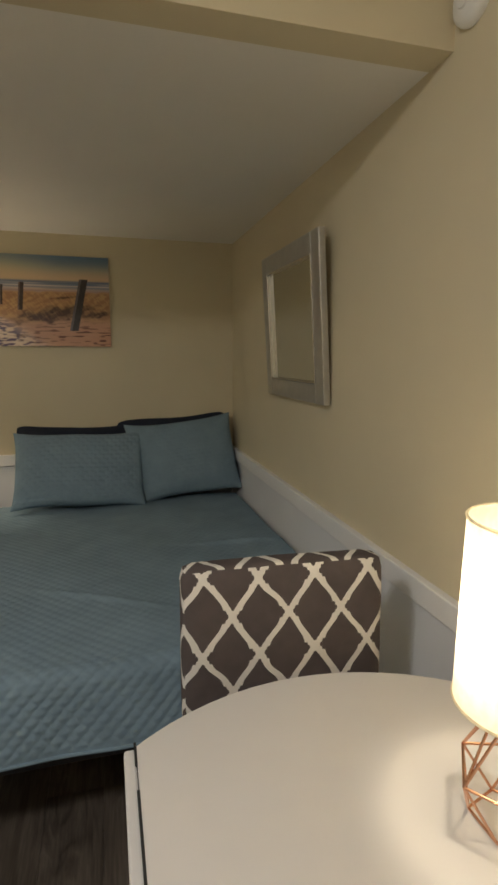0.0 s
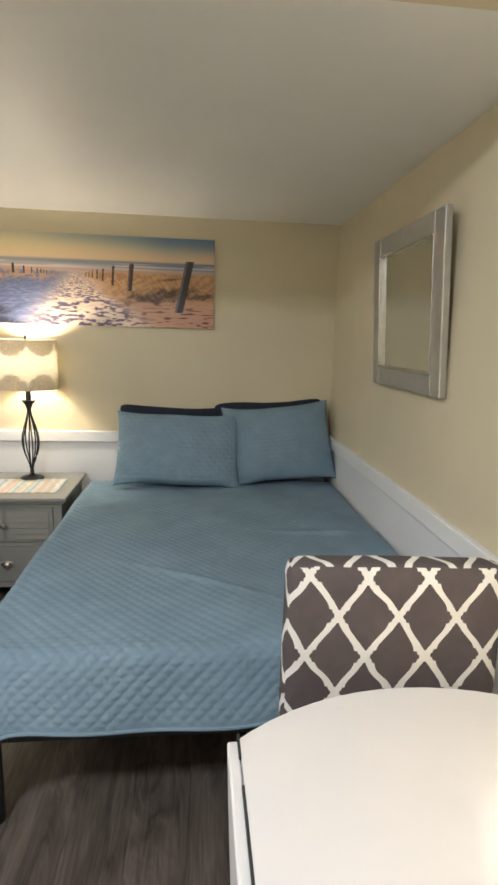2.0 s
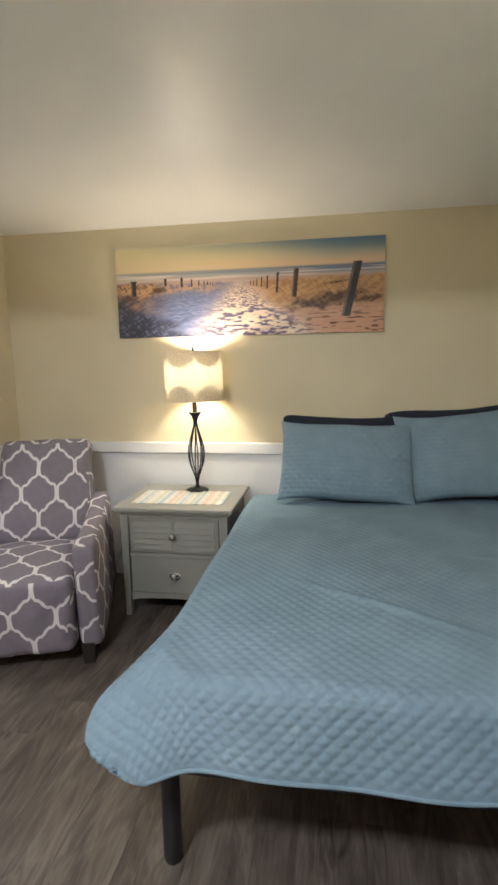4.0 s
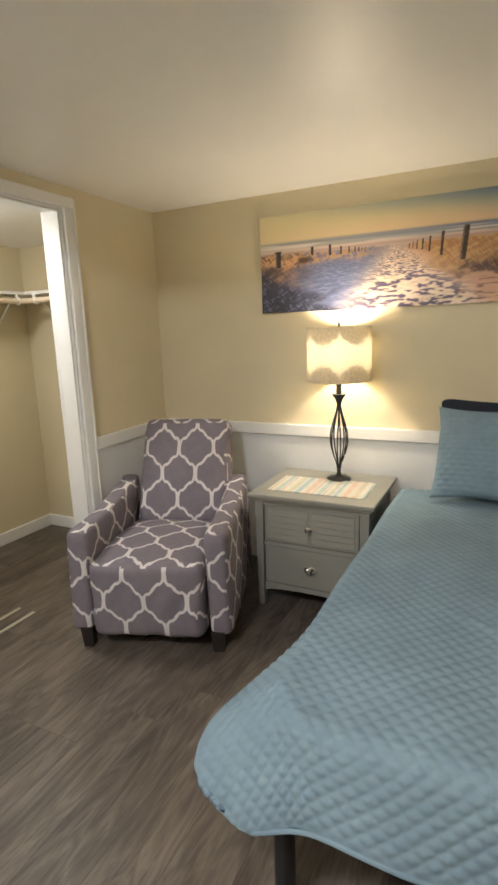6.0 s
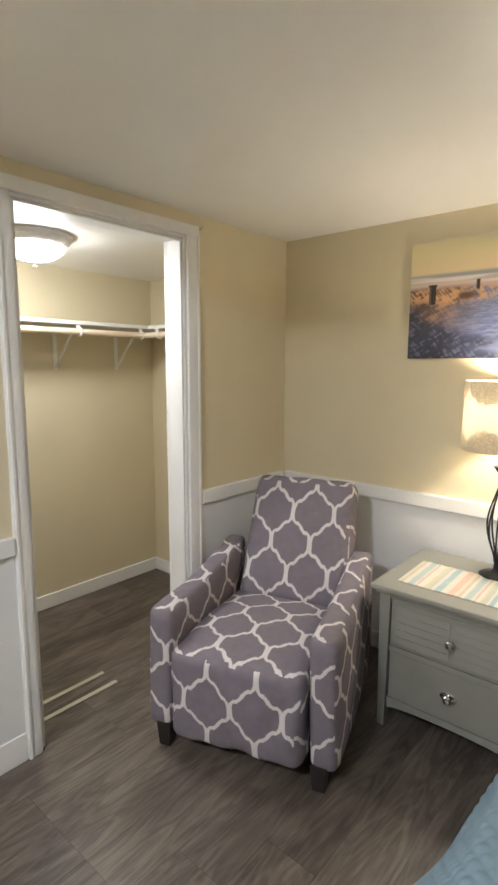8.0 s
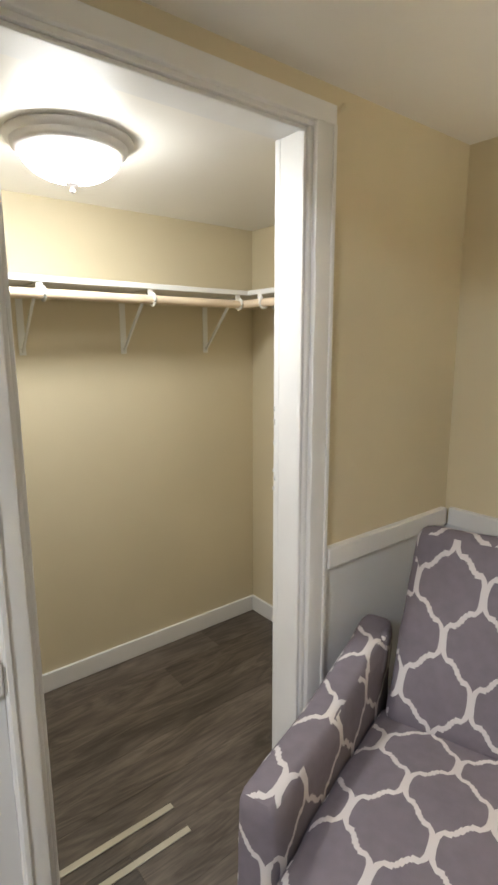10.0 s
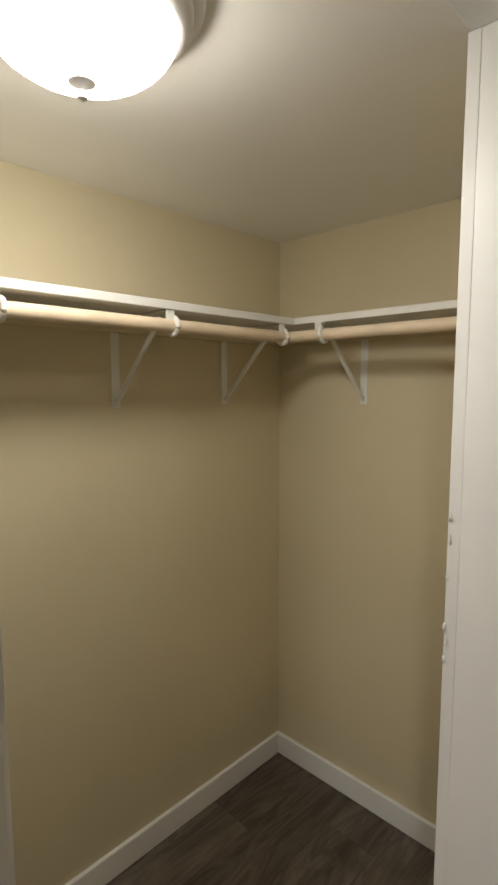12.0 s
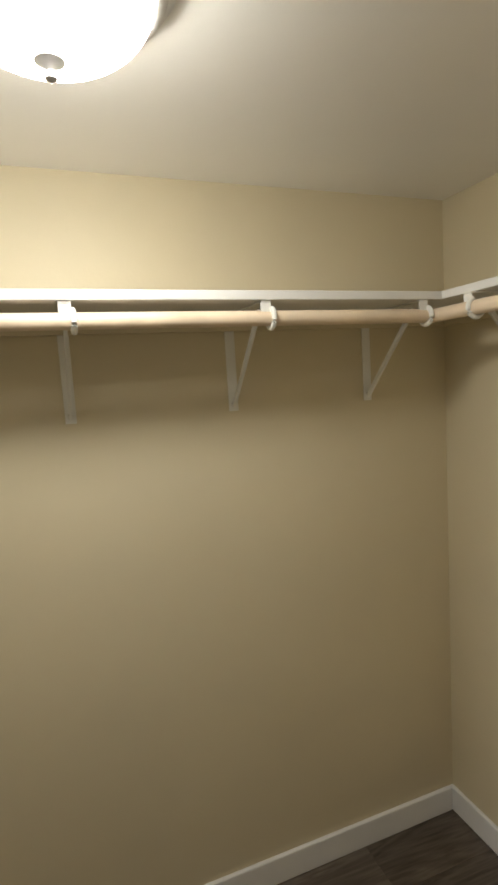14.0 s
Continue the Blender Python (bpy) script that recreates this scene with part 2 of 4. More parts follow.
def block(name, dims, material, parent=None, label="", bevel=0.0, segments=2):
    bm = bmesh.new()
    box(bm, *dims)
    return part(name, finish(bm, bevel, segments), material, parent, label)


def setting(name, dims, material, label, category, bevel=0.0):
    return tagged(block(name, dims, material, bevel=bevel), label, category, kind="structure")


def lathe(bm, profile, centre, seg=40, closed=False):
    rings = []
    for r, z in profile:
        rings.append([bm.verts.new((centre[0] + r * math.cos(2 * math.pi * i / seg), centre[1] + r * math.sin(2 * math.pi * i / seg), z)) for i in range(seg)])
    for a, b in zip(rings, rings[1:]):
        for i in range(seg):
            bm.faces.new((a[i], a[(i + 1) % seg], b[(i + 1) % seg], b[i]))
    if closed:
        bm.faces.new(rings[0])
        bm.faces.new(rings[-1])
    bmesh.ops.recalc_face_normals(bm, faces=bm.faces)
    return bm


def tube(bm, points, r, seg=10):
    pts = [Vector(p) for p in points]
    rings = []
    for i, p in enumerate(pts):
        d = (pts[min(i + 1, len(pts) - 1)] - pts[max(i - 1, 0)]).normalized()
        side = d.cross(Vector((0, 0, 1)) if abs(d.z) < 0.95 else Vector((1, 0, 0))).normalized()
        up = side.cross(d)
        rr = r[i] if isinstance(r, (list, tuple)) else r
        rings.append([bm.verts.new(p + rr * (math.cos(2 * math.pi * k / seg) * side + math.sin(2 * math.pi * k / seg) * up)) for k in range(seg)])
    for a, b in zip(rings, rings[1:]):
        for k in range(seg):
            bm.faces.new((a[k], a[(k + 1) % seg], b[(k + 1) % seg], b[k]))
    bm.faces.new(rings[0])
    bm.faces.new(rings[-1])
    bmesh.ops.recalc_face_normals(bm, faces=bm.faces)
    return bm


def soft_box(size, r, puff=(0, 0, 0), cuts=14, rumple=0.0, seed=0.0):
    """A stuffed block with rounded edges and swollen sides, centred at its base."""
    bm = bmesh.new()
    bmesh.ops.create_cube(bm, size=2)
    bmesh.ops.subdivide_edges(bm, edges=list(bm.edges), cuts=cuts, use_grid_fill=True)
    h = Vector(size) / 2
    for v in bm.verts:
        u = v.co.copy()
        p = Vector((u.x * h.x, u.y * h.y, u.z * h.z))
        inner = Vector([max(-(h[i] - r), min(h[i] - r, p[i])) for i in range(3)])
        d = p - inner
        if d.length > 1e-6:
            k = max(abs(c) for c in d) / d.length
            p = inner + d * k
        for i in range(3):
            j, k = (i + 1) % 3, (i + 2) % 3
            p[i] += puff[i] * u[i] * max(0, 1 - u[j] ** 2) * max(0, 1 - u[k] ** 2)
        if rumple:
            p += rumple * noise.noise_vector(p * 9 + Vector((seed, seed, 0)))
        v.co = p + Vector((0, 0, h.z))
    bmesh.ops.recalc_face_normals(bm, faces=bm.faces)
    return bm


def move(bm, m):
    bmesh.ops.transform(bm, matrix=m, verts=bm.verts)
    return bm


# ---- the bedroom and the closet ----
H, HIGH, HC = 2.092, 2.42, 1.985       # bed end, sitting end, closet
LW = -2.97                           # face of the wall with the closet doorway
D0, D1, DZ = -1.492, -0.746, 1.980   # the doorway
BACK = -4.80                         # wall behind the camera

setting("ground", (-5.2, 1.2, -5.6, 1.2, -0.30, -0.012), SLAB, "dark concrete slab under the plank floor", "slab")
setting("wall_north", (-3.10, 0.12, 0.0, 0.12, -0.01, HIGH + 0.1), WALL, "cream painted bedroom wall behind the bed", "wall")
setting("wall_east", (0.0, 0.12, BACK, 0.0, -0.01, HIGH + 0.1), WALL, "cream painted wall along the bed with a framed mirror", "wall")
setting("wall_south", (-3.10, 0.12, BACK - 0.12, BACK, -0.01, HIGH + 0.1), WALL, "plain cream painted wall closing the room", "wall")
bm = bmesh.new()
box(bm, LW - 0.12, LW, D1 + 0.018, 0.0, -0.01, HIGH + 0.1)
box(bm, LW - 0.12, LW, BACK, D0 - 0.018, -0.01, HIGH + 0.1)
box(bm, LW - 0.12, LW, D0 - 0.018, D1 + 0.018, DZ + 0.018, HIGH + 0.1)
tagged(part("wall_west", finish(bm), WALL), "cream painted wall with a closet doorway", "wall", kind="structure")
setting("ceiling_bed", (LW, 0.0, -2.030, 0.0, H, H + 0.12), CEIL, "low white painted ceiling over the bed", "ceiling")
setting("ceiling_sitting", (LW, 0.0, BACK, -2.120, HIGH, HIGH + 0.08), CEIL, "white painted ceiling of the sitting end", "ceiling")
setting("beam", (LW, 0.0, -2.120, -2.030, H - 0.002, HIGH + 0.08), WALL, "cream painted drop where the ceiling lowers", "beam")

CX, CY0, CY1 = -4.045, -2.35, -0.062
setting("wall_closet_west", (CX - 0.12, CX, CY0 - 0.1, CY1 + 0.12, -0.01, HC + 0.1), WALL, "cream painted back wall of the closet", "wall")
setting("wall_closet_north", (CX, LW - 0.12, CY1, CY1 + 0.12, -0.01, HC + 0.1), WALL, "cream painted side wall of the closet", "wall")
setting("wall_closet_south", (CX, LW - 0.12, CY0 - 0.12, CY0, -0.01, HC + 0.1), WALL, "cream painted far side wall of the closet", "wall")
setting("ceiling_closet", (CX, LW - 0.12, CY0, CY1, HC, HC + 0.1), CEIL, "white painted closet ceiling", "ceiling")

# wainscot with its cap rail, and the baseboards
RZ0, RZ1 = 0.787, 0.852


def wainscot(name, dims, rail, low):
    t = thing(name, "white painted wainscot panel with a projecting cap rail", "wainscot", kind="structure")
    block("panel", (*dims[:5], dims[5] - 0.005), PANEL, t)
    block("cap_rail", rail, WHITE, t, "white chair rail", 0.004)
    block("baseboard", low, WHITE, t, "white baseboard", 0.003)


wainscot("wainscot_north", (LW, 0, -0.008, 0.0, 0.09, RZ0), (LW + 0.028, -0.028, -0.026, 0.0, RZ0, RZ1), (LW + 0.016, -0.016, -0.014, 0, 0, 0.09))
wainscot("wainscot_east", (-0.008, 0, BACK, -0.009, 0.09, RZ0), (-0.026, 0, BACK, -0.028, RZ0, RZ1), (-0.014, 0, BACK, -0.016, 0, 0.09))
wainscot("wainscot_west_a", (LW, LW + 0.008, -0.663, -0.009, 0.09, RZ0), (LW, LW + 0.026, -0.661, -0.028, RZ0, RZ1), (LW, LW + 0.014, -0.663, -0.016, 0, 0.09))
wainscot("wainscot_west_b", (LW, LW + 0.008, BACK, -1.559, 0.09, RZ0), (LW, LW + 0.026, BACK, -1.561, RZ0, RZ1), (LW, LW + 0.014, BACK, -1.559, 0, 0.11))
for nm, dims in (("baseboard_west", (CX, CX + 0.014, CY0, CY1 - 0.014, 0, 0.085)), ("baseboard_north", (CX, LW - 0.12, CY1 - 0.014, CY1, 0, 0.085)), ("baseboard_south", (CX + 0.014, LW - 0.12, CY0, CY0 + 0.014, 0, 0.085))):
    setting(nm, dims, WHITE, "white painted closet baseboard", "baseboard", 0.004)

# doorway: jamb lining, stop beads, casing
door = thing("door_1", "white painted cased doorway without a door leaf", "doorway", kind="structure")


def worn_board(bm_dims, n=26, amount=0.0016, seed=0.0):
    """A painted board with slightly dented long edges."""
    x0, x1, y0, y1, z0, z1 = bm_dims
    b = bmesh.new()
    box(b, *bm_dims)
    finish(b, 0.003, 2)
    long_edges = [e for e in b.edges if abs((e.verts[0].co - e.verts[1].co).z) > 0.5]
    if long_edges:
        bmesh.ops.subdivide_edges(b, edges=long_edges, cuts=n)
    for v in b.verts:
        q = noise.noise(Vector((v.co.x * 30, v.co.y * 30 + seed, v.co.z * 31)))
        if abs(q) > 0.25:
            v.co += Vector((q, q, 0)) * amount
    return b


part("jamb", worn_board((LW - 0.124, LW + 0.003, D1, D1 + 0.018, 0, DZ), amount=0.0016), WHITE, door, "white door jamb with chipped paint", True)
part("jamb", worn_board((LW - 0.124, LW + 0.003, D0 - 0.018, D0, 0, DZ), seed=5), WHITE, door, smooth=True)
block("head_jamb", (LW - 0.124, LW + 0.003, D0 - 0.018, D1 + 0.018, DZ, DZ + 0.018), WHITE, door, bevel=0.002)
block("stop_bead", (LW - 0.020, LW - 0.006, D1 - 0.011, D1 - 0.0005, 0, DZ - 0.011), WHITE, door, bevel=0.003)
block("stop_bead", (LW - 0.020, LW - 0.006, D0 + 0.0005, D0 + 0.011, 0, DZ - 0.011), WHITE, door, bevel=0.003)
block("stop_bead", (LW - 0.020, LW - 0.006, D0 + 0.0005, D1 - 0.0005, DZ - 0.011, DZ - 0.0005), WHITE, door, bevel=0.003)
for y0, y1, sd in ((D1 + 0.012, D1 + 0.082, 0), (D0 - 0.066, D0 - 0.012, 3)):
    part("casing", worn_board((LW, LW + 0.018, y0, y1, 0, DZ + 0.012), seed=sd), WHITE, door, smooth=True)
    block("casing_bead", (LW + 0.0175, LW + 0.024, y0 + 0.004 if sd else y1 - 0.016, y0 + 0.016 if sd else y1 - 0.004, 0, DZ + 0.012), WHITE, door, bevel=0.002)
block("head_casing", (LW, LW + 0.018, D0 - 0.066, D1 + 0.082, DZ + 0.012, DZ + 0.060), WHITE, door, bevel=0.003)

block("edge_strip", (LW - 0.127, LW - 0.107, D1 - 0.0010, D1 + 0.003, 0, DZ - 0.0005), WHITE, door, "thickly painted edge strip", 0.0008)
chips = random.Random(5)
for i in range(9):
    bm = bmesh.new()
    bmesh.ops.create_icosphere(bm, subdivisions=2, radius=0.0035 + 0.002 * chips.random())
    for v in bm.verts:
        v.co *= 0.8 + 0.5 * noise.noise(v.co * 300 + Vector((i, 0, 0)))
    move(bm, pose(LW - 0.126 + 0.004 * chips.random(), D1 - 0.003, 1.02 + 0.26 * chips.random()) @ Matrix.Diagonal((0.6, 0.6, 1.5, 1)))
    part("paint_chip", bm, WHITE, door, "flaking paint bump", True)

track = thing("floor_track", "pale metal floor track with two ribs at the closet threshold", "floor track")
for x in (LW - 0.147, LW - 0.250):
    block("rib", (x - 0.011, x + 0.011, -1.488, -1.06, 0.0005, 0.005), CREAMSTRIP, track, bevel=0.002)

hook = thing("wall_hook", "small cream painted hook high on the wall", "hook")
bm = bmesh.new()
tube(bm, [(LW - 0.002, -0.655, 2.030), (LW + 0.012, -0.655, 2.030), (LW + 0.022, -0.653, 2.035), (LW + 0.024, -0.647, 2.043)], 0.005)
part("hook", bm, WALL, hook, smooth=True)

# ---- closet fittings ----
SZ = 1.652                            # underside of the shelf
shelf = thing("closet_shelf", "white painted corner shelf running round the closet", "shelf")
block("board", (CX, CX + 0.262, CY0, CY1, SZ, SZ + 0.020), SHELFWHITE, shelf, bevel=0.002)
block("board", (CX + 0.2635, LW - 0.13, CY1 - 0.24, CY1, SZ, SZ + 0.020), SHELFWHITE, shelf, bevel=0.002)
block("wall_cleat", (CX, CX + 0.018, CY0, CY1, SZ - 0.038, SZ), WALL, shelf)
block("wall_cleat", (CX + 0.0185, LW - 0.13, CY1 - 0.018, CY1, SZ - 0.038, SZ), WALL, shelf)
RX, RY, RODZ = CX + 0.246, CY1 - 0.249, SZ - 0.037


def rod(a, b):
    t = thing("closet_rod", "pale unpainted wooden hanging rod in white hooks", "closet rod", group="closet rods")
    n = 14
    pts = [Vector(a).lerp(Vector(b), i / n) for i in range(n + 1)]
    bm = bmesh.new()
    tube(bm, pts, 0.0165, 16)
    part("dowel", bm, ROD, t, smooth=True)
    return t


rod((RX, CY0 + 0.01, RODZ), (RX, CY1 - 0.272, RODZ))
rod((RX - 0.006, RY, RODZ), (LW - 0.135, RY, RODZ))


def bracket(m):
    """A pressed steel shelf bracket: wall strap, diagonal, shelf arm and rod hook. Local x points away from the wall."""
    t = thing("shelf_bracket", "white steel shelf bracket with a rod hook", "bracket", m, "closet brackets")
    block("wall_strap", (0, 0.004, -0.013, 0.013, -0.245, -0.002), PLASTIC, t, bevel=0.001)
    block("shelf_arm", (0.004, 0.258, -0.012, 0.012, -0.005, -0.001), PLASTIC, t, bevel=0.001)
    bm = bmesh.new()
    box(bm, -0.006, 0.006, -0.004, 0.004, 0, 0.300)
    move(bm, pose(0.006, 0, -0.232, 0, 44, 0))
    part("diagonal", finish(bm, 0.001), PLASTIC, t)
    block("hanger_tab", (0.252, 0.256, -0.012, 0.012, -0.030, -0.001), PLASTIC, t, bevel=0.001)
    bm = bmesh.new()
    pts = [(0.246 + 0.021 * math.sin(a), 0.014, -0.037 + 0.021 * math.cos(a)) for a in [radians(k) for k in range(20, 260, 20)]]
    tube(bm, pts, 0.006, 8)
    part("rod_hook", bm, PLASTIC, t, smooth=True)
    for z in (-0.225, -0.02):
        bm = bmesh.new()
        bmesh.ops.create_uvsphere(bm, u_segments=8, v_segments=6, radius=0.005)
        move(bm, pose(0.004, 0, z))
        part("screw", bm, STEEL, t, smooth=True)
    return t


one = bracket(pose(CX, -0.349, SZ))
for y in (-0.764, -1.174, -1.587, -2.0):
    copy_thing(one, pose(CX, y, SZ))
copy_thing(one, pose(-3.680, CY1, SZ, 0, 0, -90))
copy_thing(one, pose(-3.24, CY1, SZ, 0, 0, -90))


def dome_light(name, label, at, top, r, glow):
    t = thing(name, label, "ceiling light")
    bm = bmesh.new()
    lathe(bm, [(0.001, top - 0.0005), (r, top - 0.0005), (r + 0.004, top - 0.006), (r, top - 0.014), (r - 0.012, top - 0.020), (r - 0.016, top - 0.034), (r * 0.80, top - 0.046), (r * 0.76, top - 0.047), (r * 0.7, top - 0.03)], at, 56)
    part("rim", bm, NICKELRIM, t, "satin nickel rim", True)
    bm = bmesh.new()
    rr = r * 0.79
    lathe(bm, [(rr * math.cos(a) + 0.0005, top - 0.041 - 0.068 * math.sin(a) ** 1.1) for a in [i * math.pi / 2 / 14 for i in range(15)]], at, 56)
    part("glass_bowl", bm, glow, t, "glowing frosted glass bowl", True)
    bm = bmesh.new()
    z = top - 0.109
    lathe(bm, [(0.001, z + 0.004), (0.020, z + 0.002), (0.018, z - 0.005), (0.008, z - 0.010), (0.004, z - 0.014), (0.0075, z - 0.019), (0.0075, z - 0.024), (0.001, z - 0.028)], at, 20)
    part("finial", bm, NICKELRIM, t, "nickel finial", True)
    return t


dome_light("ceiling_light", "lit flush dome light on the closet ceiling", DOME_AT, HC, 0.163, GLOW)
dome_light("ceiling_light", "lit flush dome light over the sitting end", ROOM_AT, HIGH, 0.19, ROOMGLOW)

# ---- bed ----
BX0, BX1, BY0, BY1 = -1.41, -0.035, -1.85, -0.06
frame_thing = thing("bed_frame", "black metal platform bed frame on square legs", "bed frame")
block("side_rail", (BX0 + 0.01, BX0 + 0.045, BY0 + 0.02, BY1, 0.265, 0.325), BLACK, frame_thing, bevel=0.003)
block("side_rail", (BX1 - 0.045, BX1 - 0.01, BY0 + 0.02, BY1, 0.265, 0.325), BLACK, frame_thing, bevel=0.003)
block("end_rail", (BX0 + 0.046, BX1 - 0.046, BY0 + 0.02, BY0 + 0.055, 0.265, 0.325), BLACK, frame_thing, bevel=0.003)
block("end_rail", (BX0 + 0.046, BX1 - 0.046, BY1 - 0.035, BY1, 0.265, 0.325), BLACK, frame_thing, bevel=0.003)
block("centre_rail", (-0.74, -0.70, BY0 + 0.056, BY1 - 0.036, 0.265, 0.31), BLACK, frame_thing, bevel=0.003)
for i in range(11):
    y = BY0 + 0.12 + i * 0.156
    block("slat", (BX0 + 0.046, BX1 - 0.046, y, y + 0.06, 0.311, 0.324), BLACK, frame_thing, bevel=0.002)
for x in (BX0 - 0.03, -0.742, BX1 - 0.06):
    for y in (-1.850, -0.95, BY1 - 0.08):
        if x == -0.742 and y < -1.5:
            continue
        bm = bmesh.new()
        tube(bm, [(x + 0.03, y + 0.025, 0.0), (x + 0.03, y + 0.025, 0.02), (x + 0.03, y + 0.025, 0.265)], [0.022, 0.026, 0.026], 14)
        part("leg", bm, BLACK, frame_thing, smooth=True)
bm = soft_box((BX1 - BX0, BY1 - BY0, 0.24), 0.05, (0, 0, 0.006), 12)
tagged(part("mattress", move(bm, pose((BX0 + BX1) / 2, (BY0 + BY1) / 2, 0.326)), TICK, smooth=True), "pale full-size mattress on the metal bed frame", "mattress")


def quilt_sheet():
    """A quilt laid over the mattress: flat on top, hanging with a flare over one side and the foot."""
    step = 0.0046
    us = np.arange(BX0 - 0.25, BX1 + 0.012, step)
    vs = np.arange(BY0 - 0.25, -0.17, step)
    U, V = np.meshgrid(us, vs, indexing="ij")
    rad = 0.10
    cx, cy = BX0 + rad, BY0 + rad
    qx, qy = np.minimum(U - cx, 0), np.minimum(V - cy, 0)
    ln = np.hypot(qx, qy)
    d = np.maximum(ln - rad, 0)
    nx, ny = np.where(ln > 1e-6, qx / np.maximum(ln, 1e-6), 0), np.where(ln > 1e-6, qy / np.maximum(ln, 1e-6), 0)
    ex, ey = U - nx * d, V - ny * d
    d = np.minimum(d, 0.29 + 0.1 * (d - 0.29))
    side = nx ** 2 / np.maximum(nx ** 2 + ny ** 2, 1e-9)
    d = d * (1 - 0.16 * np.clip((U - BX0) / 1.37, 0, 1) * (np.abs(ny) > np.abs(nx)))
    foot = 1 / (1 + np.exp((V + 1.52) / 0.09))
    R, amax = 0.05, 1.33 - side * (0.10 + 0.62 * foot)
    a = np.minimum(d / R, amax)
    rest = np.maximum(d - R * amax, 0)
    s = np.where(np.abs(ny) > np.abs(nx), U, V)
    wave = 0.045 * np.sin(s * 9.0 + 0.8) + 0.03 * np.sin(s * 17 + 2.0)
    out = R * np.sin(a) + rest * np.cos(amax) + wave * rest * 0.9
    down = R * (1 - np.cos(a)) + rest * np.sin(amax) * (1 + 0.10 * np.sin(s * 6.5 + 0.5))
    P = np.stack([ex + nx * out, ey + ny * out, 0.585 - down], -1)
    sag = 0.006 * np.sin(U * 5 + 1) * np.sin(V * 4) + 0.004 * np.sin(U * 13 + V * 9)
    crease = 0.010 * np.exp(-((V + 1.43 + 0.55 * (U + 0.9)) / 0.018) ** 2) * np.exp(-((U + 0.82) / 0.22) ** 2)
    crease2 = 0.012 * np.exp(-((V + 1.02 + 0.18 * (U + 0.3)) / 0.02) ** 2) * np.exp(-((U + 0.22) / 0.20) ** 2)
    P[..., 2] += sag + crease + crease2
    gu, gv = np.gradient(P, axis=0), np.gradient(P, axis=1)
    N = np.cross(gu, gv)
    N /= np.maximum(np.linalg.norm(N, axis=-1, keepdims=True), 1e-9)
    pu, pv = 0.041, 0.0205
    row = np.floor(V / pv)
    cu = (U / pu + 0.5 * (row % 2)) % 1.0 * 2 - 1
    cv = V / pv - row
    da, db = U / pu, V / (2 * pv) - 0.25
    diamond = np.abs(np.sin(np.pi * (da + db)) * np.sin(np.pi * (da - db))) ** 0.5
    puff = 0.28 * (1 - cu ** 2) ** 0.6 * np.abs(np.sin(np.pi * cv)) ** 0.5 + 0.72 * diamond
    hem = np.minimum(np.minimum(U - us[0], V - vs[0]) / 0.03, 1.0)
    puff = puff * np.clip(hem, 0, 1)
    worn = 0.30 + 0.40 / (1 + np.exp((U + 0.75) / 0.10)) + 0.3 * (d > 0.01)
    P += N * (puff * 0.0066 * np.minimum(worn, 1.0))[..., None]
    nu, nv = U.shape
    idx = np.arange(nu * nv).reshape(nu, nv)
    faces = np.stack([idx[:-1, :-1], idx[1:, :-1], idx[1:, 1:], idx[:-1, 1:]], -1).reshape(-1, 4)
    me = bpy.data.meshes.new("quilt")
    me.from_pydata(P.reshape(-1, 3).tolist(), [], faces.tolist())
    me.materials.append(QUILT)
    me.polygons.foreach_set("use_smooth", [True] * len(me.polygons))
    ob = new("quilt", me)
    so = ob.modifiers.new("thickness", "SOLIDIFY")
    so.thickness, so.offset = 0.007, -1
    line = []
    for p in list(P[0, ::-1]) + list(P[:, 0]):
        p = Vector(p)
        if not line or (p - line[-1]).length > 0.026:
            line.append(p)
    for _ in range(3):
        line = [line[0]] + [(a + 2 * b + c) / 4 for a, b, c in zip(line, line[1:], line[2:])] + [line[-1]]
    bm = bmesh.new()
    tube(bm, line, 0.0055, 8)
    part("binding", bm, QUILT, ob, "narrow blue sewn binding", True)
    return tagged(ob, "dusty blue diamond-quilted bedspread hanging over the bed's foot", "quilt")


quilt_sheet()


